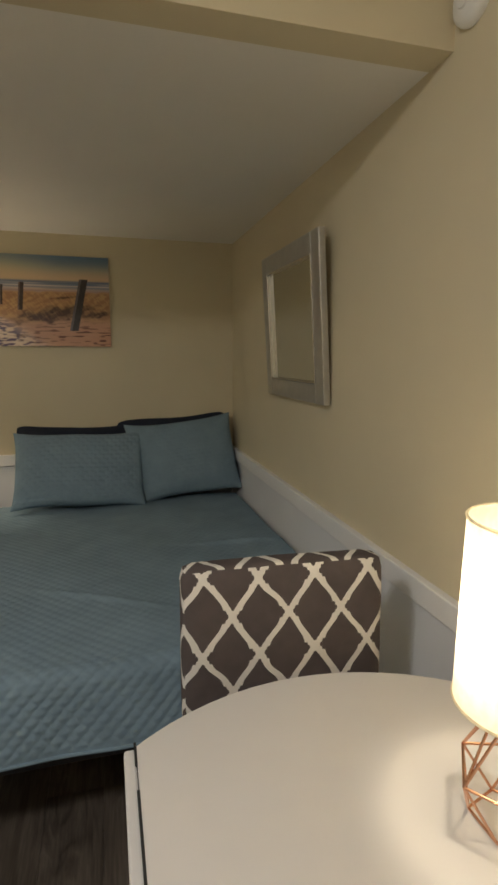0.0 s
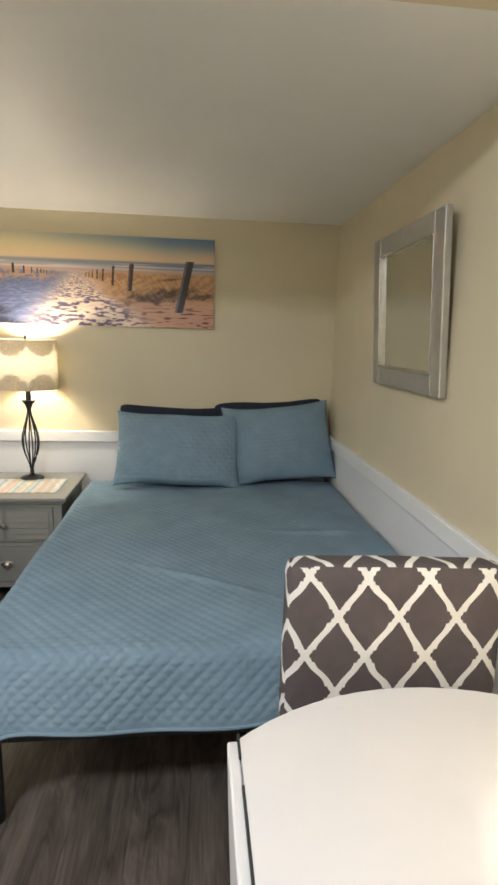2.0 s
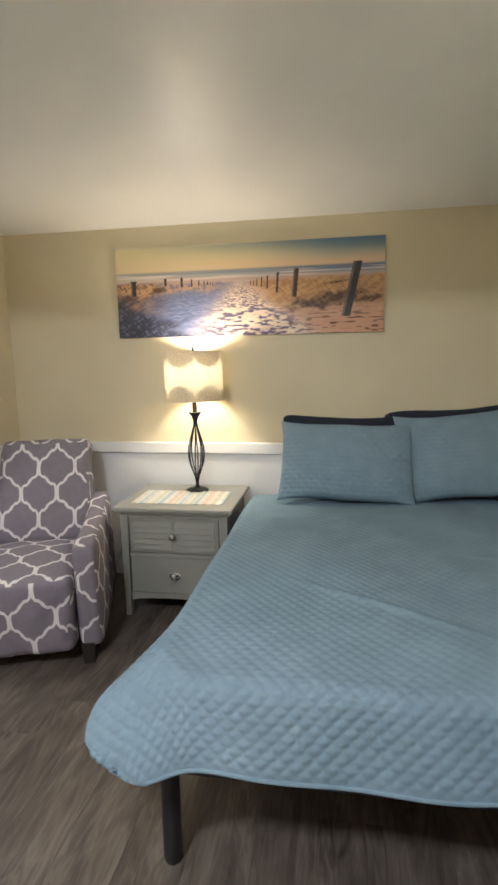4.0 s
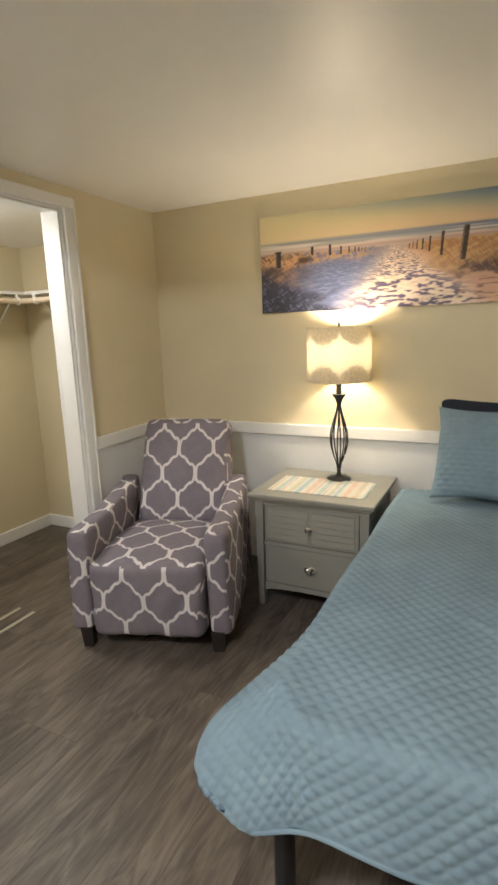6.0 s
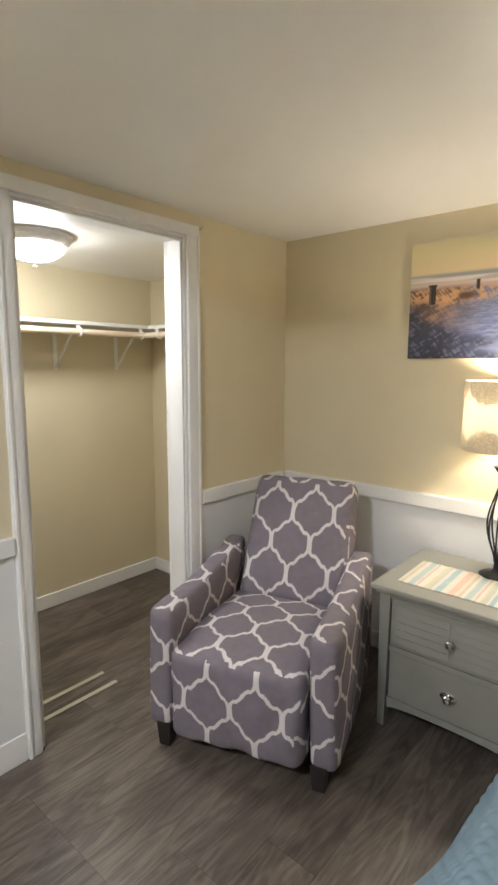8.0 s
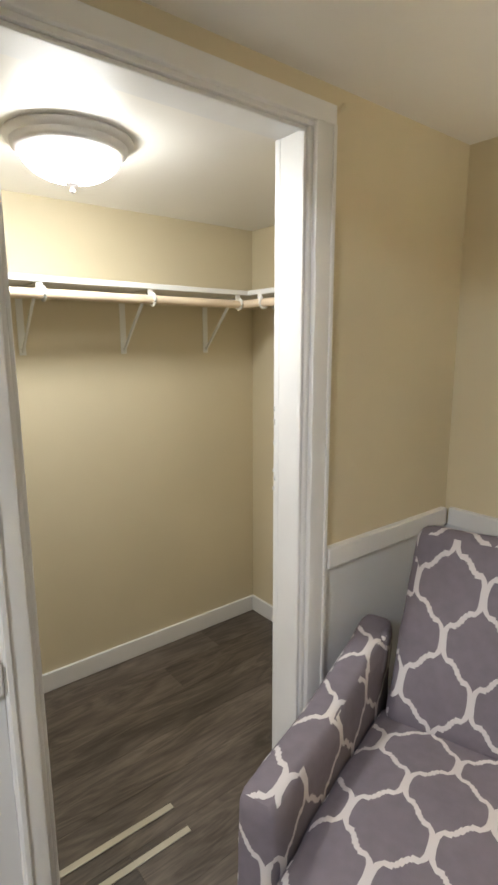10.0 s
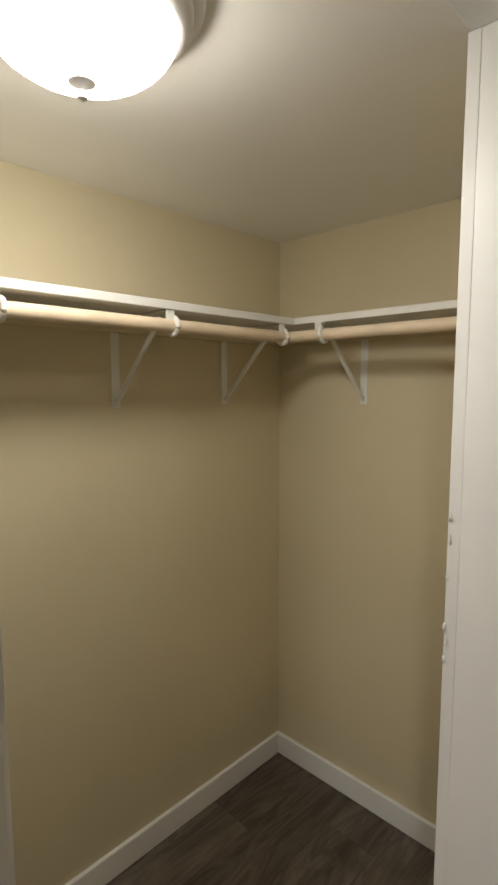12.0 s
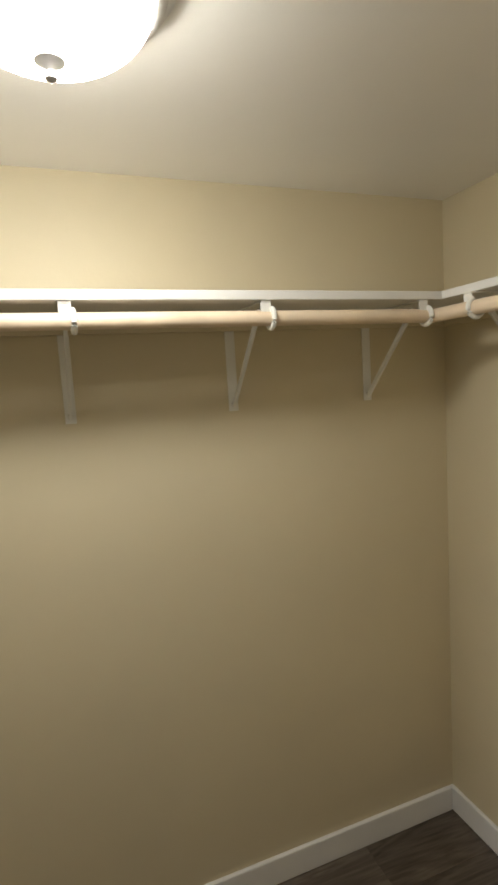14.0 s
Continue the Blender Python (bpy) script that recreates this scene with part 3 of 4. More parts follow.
def pillow(name, w, h, t, m, material, label, quilted=1.0, seed=0.0):
    """A stuffed sham with pinched corners; local x across, z up, y through."""
    n, k = 120, 80
    verts, faces = [], []
    for face in (-1, 1):
        for i in range(n + 1):
            for j in range(k + 1):
                u, v = 2 * i / n - 1, 2 * j / k - 1
                body = max(0, 1 - abs(u) ** 2.6) ** 0.55 * max(0, 1 - abs(v) ** 2.6) ** 0.55
                pinch = 1 - 0.05 * (1 - abs(v) ** 3) * abs(u) ** 6
                pinch_v = 1 - 0.10 * (1 - abs(u) ** 3) * abs(v) ** 6
                x, z = u * w / 2 * pinch, v * h / 2 * pinch_v
                y = face * (0.004 + t / 2 * body)
                if quilted:
                    rw = math.floor(z / 0.024)
                    cu = (x / 0.044 + 0.5 * (rw % 2)) % 1.0 * 2 - 1
                    q = (1 - cu * cu) ** 0.6 * abs(math.sin(math.pi * (z / 0.024 - rw))) ** 0.5
                    y += face * 0.0072 * quilted * q * min(1, body * 3)
                y += 0.012 * noise.noise(Vector((x * 5 + seed, z * 5, face * 3.0))) * min(1, body * 2)
                z += 0.010 * noise.noise(Vector((x * 4 + seed, 3.0, z * 3)))
                verts.append((x, y, z + h / 2))
    st = (n + 1) * (k + 1)
    for f in (0, 1):
        for i in range(n):
            for j in range(k):
                a = f * st + i * (k + 1) + j
                q = (a, a + k + 1, a + k + 2, a + 1)
                faces.append(q if f == 0 else q[::-1])
    rim = [i * (k + 1) for i in range(n + 1)] + [n * (k + 1) + j for j in range(1, k + 1)] + [i * (k + 1) + k for i in range(n - 1, -1, -1)] + [j for j in range(k - 1, 0, -1)]
    for a, b in zip(rim, rim[1:] + rim[:1]):
        faces.append((b, a, a + st, b + st))
    me = bpy.data.meshes.new(name)
    me.from_pydata(verts, [], faces)
    me.materials.append(material)
    me.polygons.foreach_set("use_smooth", [True] * len(me.polygons))
    ob = new(name, me)
    ob.matrix_world = m
    return tagged(ob, label, "pillow", "pillows on the bed")


pillow("pillow", 0.72, 0.45, 0.10, pose(-0.945, -0.130, 0.592, -19, 1, 0), NAVY, "navy pillow standing behind the blue sham", 0.0, seed=4)
pillow("pillow", 0.70, 0.49, 0.13, pose(-0.362, -0.125, 0.600, -18, -3.5, 0), NAVY, "navy pillow standing behind the blue sham", 0.0, seed=9)
pillow("pillow", 0.71, 0.44, 0.15, pose(-0.940, -0.345, 0.594, -27, 1.5, 0), SHAM, "dusty blue quilted sham leaning against the wall", 1.0, seed=1)
pillow("pillow", 0.645, 0.48, 0.15, pose(-0.322, -0.27, 0.600, -22, -5, 2), SHAM, "smooth dusty blue sham leaning into the corner", 0.4, seed=7)

# ---- nightstand ----
NX0, NX1, NY0, NY1, NZ = -2.120, -1.492, -0.562, -0.035, 0.600
ns = thing("nightstand", "grey painted wooden nightstand with two drawers", "nightstand")
block("top", (NX0, NX1, NY0, NY1, NZ - 0.022, NZ), GREYWOOD, ns, "grey wooden top", 0.006, 3)
block("top_moulding", (NX0 + 0.014, NX1 - 0.014, NY0 + 0.014, NY1, NZ - 0.036, NZ - 0.0225), GREYWOOD, ns, bevel=0.004)
bx0, bx1, by0 = NX0 + 0.028, NX1 - 0.028, NY0 + 0.030
for x in (bx0, bx1 - 0.045):
    for y in (by0, NY1 - 0.05):
        bm = bmesh.new()
        vs = box(bm, x, x + 0.045, y, y + 0.045, 0.0, NZ - 0.0365)
        for v in vs:
            if v.co.z < 0.01:
                v.co.x += 0.008 * (1 if v.co.x < x + 0.02 else -1)
        part("leg", finish(bm, 0.002), GREYWOOD, ns)
block("side_panel", (bx0 + 0.006, bx0 + 0.024, by0 + 0.0455, NY1 - 0.0505, 0.105, NZ - 0.037), GREYWOOD, ns)
block("side_panel", (bx1 - 0.024, bx1 - 0.006, by0 + 0.0455, NY1 - 0.0505, 0.105, NZ - 0.037), GREYWOOD, ns)
block("back_panel", (bx0 + 0.0455, bx1 - 0.0455, NY1 - 0.02, NY1 - 0.008, 0.105, NZ - 0.037), GREYWOOD, ns)
block("carcass", (bx0 + 0.0455, bx1 - 0.0455, by0 + 0.022, NY1 - 0.021, 0.125, NZ - 0.040), GAP, ns)
ix0, ix1 = bx0 + 0.0455, bx1 - 0.0455
block("rail", (ix0, ix1, by0 + 0.004, by0 + 0.0215, NZ - 0.058, NZ - 0.037), GREYWOOD, ns)
block("rail", (ix0, ix1, by0 + 0.004, by0 + 0.0215, 0.330, 0.350), GREYWOOD, ns)
bm = bmesh.new()
n = 16
low = [bm.verts.new((ix0 + (ix1 - ix0) * i / n, by0 + 0.004, 0.085 + 0.020 * math.sin(math.pi * i / n) ** 0.5)) for i in range(n + 1)]
top = [bm.verts.new((v.co.x, v.co.y, 0.130)) for v in low]
for i in range(n):
    bm.faces.new((low[i], low[i + 1], top[i + 1], top[i]))
ext = bmesh.ops.extrude_face_region(bm, geom=list(bm.faces))
bmesh.ops.translate(bm, vec=(0, 0.017, 0), verts=[g for g in ext["geom"] if isinstance(g, bmesh.types.BMVert)])
part("apron", finish(bm), GREYWOOD, ns)


def drawer(z0, z1, slatted):
    d = block("drawer", (ix0 + 0.003, ix1 - 0.003, by0 + 0.007, by0 + 0.0215, z0, z1), GREYWOOD, ns, "slatted drawer front" if slatted else "flat drawer front", 0.002)
    mid = (ix0 + ix1) / 2
    if slatted:
        for a, b in ((ix0 + 0.024, mid - 0.010), (mid + 0.010, ix1 - 0.024)):
            for i in range(5):
                zz = z0 + 0.016 + i * (z1 - z0 - 0.032) / 5
                hh = (z1 - z0 - 0.032) / 5 - 0.004
                bm = bmesh.new()
                vs = box(bm, a, b, by0 + 0.001, by0 + 0.008, zz, zz + hh)
                for v in vs:
                    if v.co.z > zz + hh / 2 and v.co.y < by0 + 0.004:
                        v.co.y += 0.005
                part("slat", finish(bm), GREYWOOD, d)
    bm = bmesh.new()
    lathe(bm, [(0.001, 0.0), (0.008, 0.0), (0.006, 0.008), (0.009, 0.014), (0.016, 0.020), (0.017, 0.026), (0.012, 0.032), (0.001, 0.034)], (0, 0), 20)
    move(bm, pose(mid, by0 + (0.002 if slatted else 0.007), (z0 + z1) / 2, 90, 0, 0))
    part("knob", bm, STEEL, d, "round nickel knob", True)
    if not slatted:
        bm = bmesh.new()
        lathe(bm, [(0.001, 0.0), (0.026, 0.0), (0.026, 0.003), (0.020, 0.005), (0.001, 0.005)], (0, 0), 24)
        move(bm, pose(mid, by0 + 0.007, (z0 + z1) / 2, 90, 0, 0) @ Matrix.Diagonal((1.25, 0.7, 1, 1)))
        part("back_plate", bm, STEEL, d, "oval nickel back plate", True)


drawer(0.353, NZ - 0.061, True)
drawer(0.133, 0.327, False)


def woven_runner():
    w, l = 0.485, 0.27
    nu, nv = 120, 20
    stripes = [(0.62, 0.58, 0.50), (0.55, 0.47, 0.36), (0.66, 0.63, 0.56), (0.40, 0.49, 0.49), (0.64, 0.60, 0.52), (0.58, 0.43, 0.37), (0.66, 0.64, 0.58), (0.58, 0.55, 0.36), (0.50, 0.50, 0.46), (0.66, 0.62, 0.55), (0.32, 0.45, 0.49), (0.64, 0.60, 0.52), (0.62, 0.44, 0.36)]
    rng = random.Random(3)
    cols, i = [], 0
    while len(cols) < nu + 1:
        cols += [stripes[i % len(stripes)]] * rng.choice((2, 3, 4, 6))
        i += 1
    verts = [(u / nu * w - w / 2, v / nv * l - l / 2, 0.004 + 0.0015 * math.sin(u * 0.6) * math.sin(v * 0.9)) for u in range(nu + 1) for v in range(nv + 1)]
    faces = [(u * (nv + 1) + v, (u + 1) * (nv + 1) + v, (u + 1) * (nv + 1) + v + 1, u * (nv + 1) + v + 1) for u in range(nu) for v in range(nv)]
    me = bpy.data.meshes.new("table_runner")
    me.from_pydata(verts, [], faces)
    me.materials.append(STRIPE)
    at = me.color_attributes.new("ink", "FLOAT_COLOR", "POINT")
    for u in range(nu + 1):
        for v in range(nv + 1):
            at.data[u * (nv + 1) + v].color = (*cols[u], 1)
    ob = new("table_runner", me)
    ob.matrix_world = pose(-1.805, -0.340, NZ, 0, 0, 1)
    so = ob.modifiers.new("thickness", "SOLIDIFY")
    so.thickness, so.offset = 0.003, -1
    return tagged(ob, "striped pastel woven runner laid on the nightstand", "runner")


woven_runner()

# ---- bedside lamp ----
lamp = thing("table_lamp", "lit bedside lamp with a dark wire cage stem and lace-trimmed shade", "lamp", pose(*LAMP_AT, NZ))
bm = bmesh.new()
lathe(bm, [(0.001, 0.0), (0.062, 0.0), (0.064, 0.006), (0.050, 0.014), (0.020, 0.020), (0.011, 0.030), (0.010, 0.060), (0.014, 0.066), (0.010, 0.072), (0.001, 0.074)], (0, 0), 32)
part("base", bm, IRON, lamp, smooth=True)
for i in range(8):
    a = 2 * math.pi * i / 8
    bm = bmesh.new()
    pts = []
    for k in range(25):
        f = k / 24
        r = 0.009 + 0.036 * math.sin(math.pi * f ** 0.9) ** 1.4
        pts.append((r * math.cos(a + f * 0.25), r * math.sin(a + f * 0.25), 0.070 + 0.315 * f))
    tube(bm, pts, 0.0036, 8)
    part("wire", bm, IRON, lamp, smooth=True)
bm = bmesh.new()
lathe(bm, [(0.001, 0.380), (0.012, 0.382), (0.012, 0.400), (0.020, 0.425), (0.036, 0.447), (0.037, 0.450), (0.014, 0.450), (0.013, 0.515), (0.001, 0.516)], (0, 0), 28)
part("neck", bm, IRON, lamp, smooth=True)
bm = bmesh.new()
SH0, SH1, SR = 0.518, 0.782, 0.158
lathe(bm, [(SR + 0.004, SH0), (SR, SH1)], (0, 0), 64)
part("shade", bm, SHADE, lamp, "cream linen drum shade", True)
for z in (SH0, SH1):
    bm = bmesh.new()
    rr = SR + (0.004 if z == SH0 else 0.0)
    ring = [(rr * math.cos(2 * math.pi * i / 64), rr * math.sin(2 * math.pi * i / 64), z) for i in range(65)]
    tube(bm, ring, 0.0022, 6)
    part("shade_ring", bm, LACE, lamp, smooth=True)
for end in (0, 1):
    bm = bmesh.new()
    n = 360
    lo, hi = [], []
    for i in range(n):
        a = 2 * math.pi * i / n
        lobe = abs(math.cos(3 * a - 0.9))
        depth = 0.016 + 0.060 * (lobe ** 0.7) + 0.010 * abs(math.sin(a * 15)) + 0.003 * abs(math.sin(a * 60))
        z0 = SH1 if end else SH0
        z1 = z0 - depth if end else z0 + depth
        r0 = SR + 0.006 - 0.004 * end
        lo.append(bm.verts.new((r0 * math.cos(a), r0 * math.sin(a), z0)))
        hi.append(bm.verts.new(((SR + 0.004) * math.cos(a), (SR + 0.004) * math.sin(a), z1)))
    for i in range(n):
        bm.faces.new((lo[i], lo[(i + 1) % n], hi[(i + 1) % n], hi[i]))
    part("lace_band", bm, LACE, lamp, "scalloped taupe lace band")
for i in range(3):
    a = 2 * math.pi * i / 3
    bm = bmesh.new()
    tube(bm, [(0, 0, SH1 - 0.012), (SR * math.cos(a), SR * math.sin(a), SH1 - 0.003)], 0.0018, 6)
    part("spider_arm", bm, IRON, lamp)
for s in (-1, 1):
    bm = bmesh.new()
    tube(bm, [(0.010 * s, 0, 0.51), (0.045 * s, 0, 0.56), (0.062 * s, 0, 0.64), (0.040 * s, 0, 0.73), (0.0, 0, SH1 - 0.012)], 0.0018, 6)
    part("harp", bm, IRON, lamp)
bm = bmesh.new()
lathe(bm, [(0.001, SH1 - 0.014), (0.006, SH1 - 0.012), (0.005, SH1 + 0.006), (0.007, SH1 + 0.014), (0.005, SH1 + 0.024), (0.001, SH1 + 0.030)], (0, 0), 14)
part("finial", bm, IRON, lamp, smooth=True)

# ---- beach picture ----


def beach_picture(x0, x1, z0, z1):
    t = thing("canvas_print", "wide beach path photograph print hung on the wall", "picture")
    block("stretcher", (x0, x1, -0.016, -0.001, z0, z1), mat("print_edge", (0.55, 0.48, 0.36), rough=0.7), t, "pale canvas edge", 0.002)
    nx, ny = 700, 232
    U, V = np.meshgrid(np.linspace(0, 1, nx), np.linspace(0, 1, ny), indexing="ij")

    def fuzz_at(X, Y, seed):
        g = np.random.RandomState(seed).rand(97, 89)
        i, j = np.floor(X).astype(int), np.floor(Y).astype(int)
        a, b = X - i, Y - j
        a, b = a * a * (3 - 2 * a), b * b * (3 - 2 * b)
        p, q, p2, q2 = i % 97, j % 89, (i + 1) % 97, (j + 1) % 89
        return (g[p, q] * (1 - a) + g[p2, q] * a) * (1 - b) + (g[p, q2] * (1 - a) + g[p2, q2] * a) * b

    def fuzz(fx, fy, seed):
        return fuzz_at(U * fx, V * fy, seed)

    def blend(C, colour, m):
        return C * (1 - m[..., None]) + np.array(colour) * m[..., None]

    def step(x, w):
        return 1 / (1 + np.exp(-np.clip(x / w, -40, 40)))

    HZ = 0.725
    # sky: pale yellow, rosy at the horizon, blue at the upper right
    C = np.zeros((nx, ny, 3)) + np.array((0.72, 0.63, 0.40))
    C = blend(C, (0.78, 0.58, 0.42), step(0.84 - V, 0.03) * (0.25 + 0.6 * U))
    C = blend(C, (0.15, 0.25, 0.36), step(V - 1.02 + 0.15 * U + 0.05 * fuzz(5, 4, 1), 0.04) * np.clip(0.05 + 1.15 * U, 0, 1))
    # sea with foam lines
    sea = step(HZ - V, 0.004)
    C = blend(C, (0.27, 0.34, 0.46), sea * (0.45 + 0.5 * U))
    C = blend(C, (0.10, 0.16, 0.28), sea * step(V - HZ + 0.03, 0.006) * (0.25 + 0.5 * U))
    C = blend(C, (0.74, 0.66, 0.64), sea * step(fuzz(7, 70, 2) - 0.58, 0.05) * step(HZ - 0.02 - V, 0.006) * 0.85)
    C = blend(C, (0.70, 0.54, 0.44), step(0.645 - V, 0.008) * 0.8)
    C = blend(C, (0.46, 0.34, 0.33), step(0.625 - V, 0.004) * step(V - 0.605, 0.004) * 0.7)
    # sand, in the perspective of the ground
    far = 1 / np.clip(0.66 - V, 0.03, 1)
    gx, gy = (U - 0.47) * far, far
    land = step(0.590 + 0.03 * np.abs(U - 0.47) + 0.02 * (fuzz(40, 4, 3) - 0.5) - V, 0.005)
    C = blend(C, (0.68, 0.46, 0.34), land)
    C = blend(C, (0.78, 0.56, 0.40), land * step(fuzz_at(gx * 14 + 40, gy * 9, 4) - 0.5, 0.15) * 0.6)
    C = blend(C, (0.58, 0.32, 0.22), land * step(U - 0.62, 0.06) * step(0.30 - V, 0.06) * 0.55)
    # shaded blue dune
    dune = land * step(0.445 - U + 0.14 * (V - 0.3) + 0.05 * (fuzz(9, 9, 15) - 0.5), 0.02)
    C = blend(C, (0.21, 0.24, 0.38), dune)
    C = blend(C, (0.34, 0.36, 0.49), dune * step(fuzz_at(gx * 16 + 40, gy * 12, 5) - 0.52, 0.10) * 0.75)
    C = blend(C, (0.15, 0.17, 0.28), dune * step(fuzz_at(gx * 30 + 40, gy * 22, 25) - 0.66, 0.06) * 0.7)
    # trodden path with footprints, small far off and broad near by
    half = 0.012 + 0.36 * np.clip(0.58 - V, 0, 1)
    path = land * step(half - np.abs(U - 0.475 - 0.10 * np.clip(0.58 - V, 0, 1)), 0.018)
    C = blend(C, (0.76, 0.62, 0.50), path)
    prints = 0.6 * fuzz_at(gx * 26 + 60, gy * 17, 7) + 0.4 * fuzz_at(gx * 52 + 60, gy * 30, 8)
    near = fuzz_at(U * 42, V * 46, 27) * 0.65 + fuzz_at(U * 90, V * 100, 28) * 0.35
    mark = np.where(V > 0.30, prints, near)
    C = blend(C, (0.19, 0.15, 0.24), path * step(mark - 0.545, 0.022) * step(0.565 - V, 0.02))
    C = blend(C, (0.90, 0.78, 0.66), path * step(0.40 - mark, 0.03) * 0.6)
    # grasses
    blade = 0.5 * fuzz_at(U * 230 + V * 60, V * 26, 9) + 0.5 * fuzz_at(U * 90 - V * 40, V * 34, 19)
    g1 = land * step(0.15 - U + 0.10 * (V - 0.45) + 0.05 * (fuzz(16, 12, 10) - 0.5), 0.025) * step(V - 0.28, 0.04)
    C = blend(C, (0.20, 0.13, 0.09), g1)
    C = blend(C, (0.58, 0.37, 0.23), g1 * step(blade * 0.6 + fuzz(30, 18, 11) * 0.4 - 0.55, 0.05))
    low = land * step(0.31 - U - V * 0.62 + 0.12 * (fuzz(18, 14, 6) - 0.5), 0.03)
    C = blend(C, (0.045, 0.045, 0.070), low * 0.92)
    C = blend(C, (0.22, 0.23, 0.32), low * step(blade - 0.60, 0.04) * 0.7)
    edge = land * step(V - 0.535 + 0.05 * fuzz(20, 4, 21), 0.012) * step(0.40 - U, 0.03)
    C = blend(C, (0.62, 0.40, 0.22), edge * step(blade - 0.42, 0.06))
    C = blend(C, (0.16, 0.10, 0.07), land * step(0.030 - np.hypot((U - 0.165) * 1.2, V - 0.53) + 0.02 * (fuzz(60, 30, 22) - 0.5), 0.006))
    g2 = land * step(U - 0.545 - 0.35 * np.clip(0.55 - V, 0, 1) - 0.02 * np.sin(V * 30), 0.012) * step(V - 0.27 - 0.08 * fuzz(14, 3, 12), 0.02)
    C = blend(C, (0.50, 0.31, 0.18), g2)
    C = blend(C, (0.68, 0.48, 0.27), g2 * step(blade - 0.50, 0.07) * 0.85)
    for cu, cv, ru, rv, sd in ((0.775, 0.345, 0.095, 0.075, 13), (0.87, 0.40, 0.07, 0.045, 16), (0.84, 0.545, 0.035, 0.016, 17), (0.95, 0.36, 0.06, 0.03, 18)):
        clump = land * step(1 - np.hypot((U - cu) / ru, (V - cv - 0.3 * (U - cu)) / rv) + 1.1 * (fuzz(46, 30, sd) - 0.5), 0.16)
        C = blend(C, (0.16, 0.095, 0.07), clump * (0.55 + 0.45 * step(0.55 - blade, 0.06)))
    C = blend(C, (0.20, 0.09, 0.06), land * step(U - 0.70, 0.05) * step(0.24 - V, 0.03) * step(fuzz(34, 70, 14) - 0.73, 0.03))

    def post(u, v0, v1, w, lean, colour):
        across = U - u - lean * (V - v0)
        inside = (np.abs(across) < w / 2) & (V > v0) & (V < v1)
        grain = (0.8 + 0.5 * fuzz_at(U * 400, V * 30, 33))[..., None]
        C[inside] = (np.array(colour) * grain)[inside]
        lit = inside & (across < -w * 0.22)
        C[lit] = (np.array(colour) * 2.6 * grain)[lit]

    for u, v0, v1, w in ((0.068, 0.47, 0.635, 0.019), (0.195, 0.575, 0.655, 0.010), (0.258, 0.55, 0.660, 0.008), (0.297, 0.55, 0.635, 0.006), (0.325, 0.555, 0.622, 0.005), (0.345, 0.56, 0.612, 0.004), (0.358, 0.565, 0.608, 0.004), (0.369, 0.565, 0.603, 0.003), (0.379, 0.565, 0.598, 0.003)):
        post(u, v0, v1, w, 0.0, (0.06, 0.045, 0.045))
    post(0.068, 0.622, 0.640, 0.026, 0.0, (0.05, 0.04, 0.04))
    for u, v0, v1, w in ((0.520, 0.545, 0.590, 0.003), (0.531, 0.54, 0.600, 0.003), (0.543, 0.53, 0.612, 0.004), (0.560, 0.52, 0.625, 0.005), (0.581, 0.50, 0.640, 0.006), (0.617, 0.455, 0.672, 0.009)):
        post(u, v0, v1, w, 0.02, (0.10, 0.07, 0.06))
    post(0.680, 0.40, 0.705, 0.018, 0.03, (0.105, 0.078, 0.070))
    post(0.866, 0.175, 0.752, 0.031, 0.072, (0.085, 0.075, 0.078))
    verts = np.stack([x0 + 0.002 + (x1 - x0 - 0.004) * U, np.full_like(U, -0.0175), z0 + 0.002 + (z1 - z0 - 0.004) * V], -1).reshape(-1, 3)
    idx = np.arange(nx * ny).reshape(nx, ny)
    faces = np.stack([idx[:-1, :-1], idx[1:, :-1], idx[1:, 1:], idx[:-1, 1:]], -1).reshape(-1, 4)
    me = bpy.data.meshes.new("print")
    me.from_pydata(verts.tolist(), [], faces.tolist())
    me.materials.append(PRINT)
    at = me.color_attributes.new("ink", "FLOAT_COLOR", "POINT")
    rgba = np.ones((nx * ny, 4), dtype=np.float32)
    rgba[:, :3] = np.clip(C.reshape(-1, 3), 0, 1) ** 1.32 * 1.05
    at.data.foreach_set("color", rgba.ravel())
    ob = new("print", me)
    ob.parent = t
    ob["label"] = "photograph of a sandy path between posts to the sea"


beach_picture(-2.256, -0.736, 1.470, 1.973)

# ---- mirror ----
mir = thing("wall_mirror", "square mirror in a broad silver frame on the cream wall", "mirror", pose(-0.004, -1.185, 1.245, 0, -3.6, 0))
w2, mh, fb = 0.335, 0.610, 0.075
for nm, dims in (("frame_side", (-0.026, 0, -w2, -w2 + fb, 0, mh)), ("frame_side", (-0.026, 0, w2 - fb, w2, 0, mh)), ("frame_end", (-0.026, 0, -w2 + fb + 0.0005, w2 - fb - 0.0005, 0, fb)), ("frame_end", (-0.026, 0, -w2 + fb + 0.0005, w2 - fb - 0.0005, mh - fb, mh))):
    block(nm, dims, FRAME, mir, bevel=0.004)
block("inner_bead", (-0.030, -0.012, -w2 + fb - 0.001, -w2 + fb + 0.006, fb, mh - fb), STEEL, mir, "bright silver bead", 0.002)
block("inner_bead", (-0.030, -0.012, w2 - fb - 0.006, w2 - fb + 0.001, fb, mh - fb), STEEL, mir, bevel=0.002)
block("inner_bead", (-0.030, -0.012, -w2 + fb + 0.007, w2 - fb - 0.007, mh - fb - 0.006, mh - fb + 0.001), STEEL, mir, bevel=0.002)
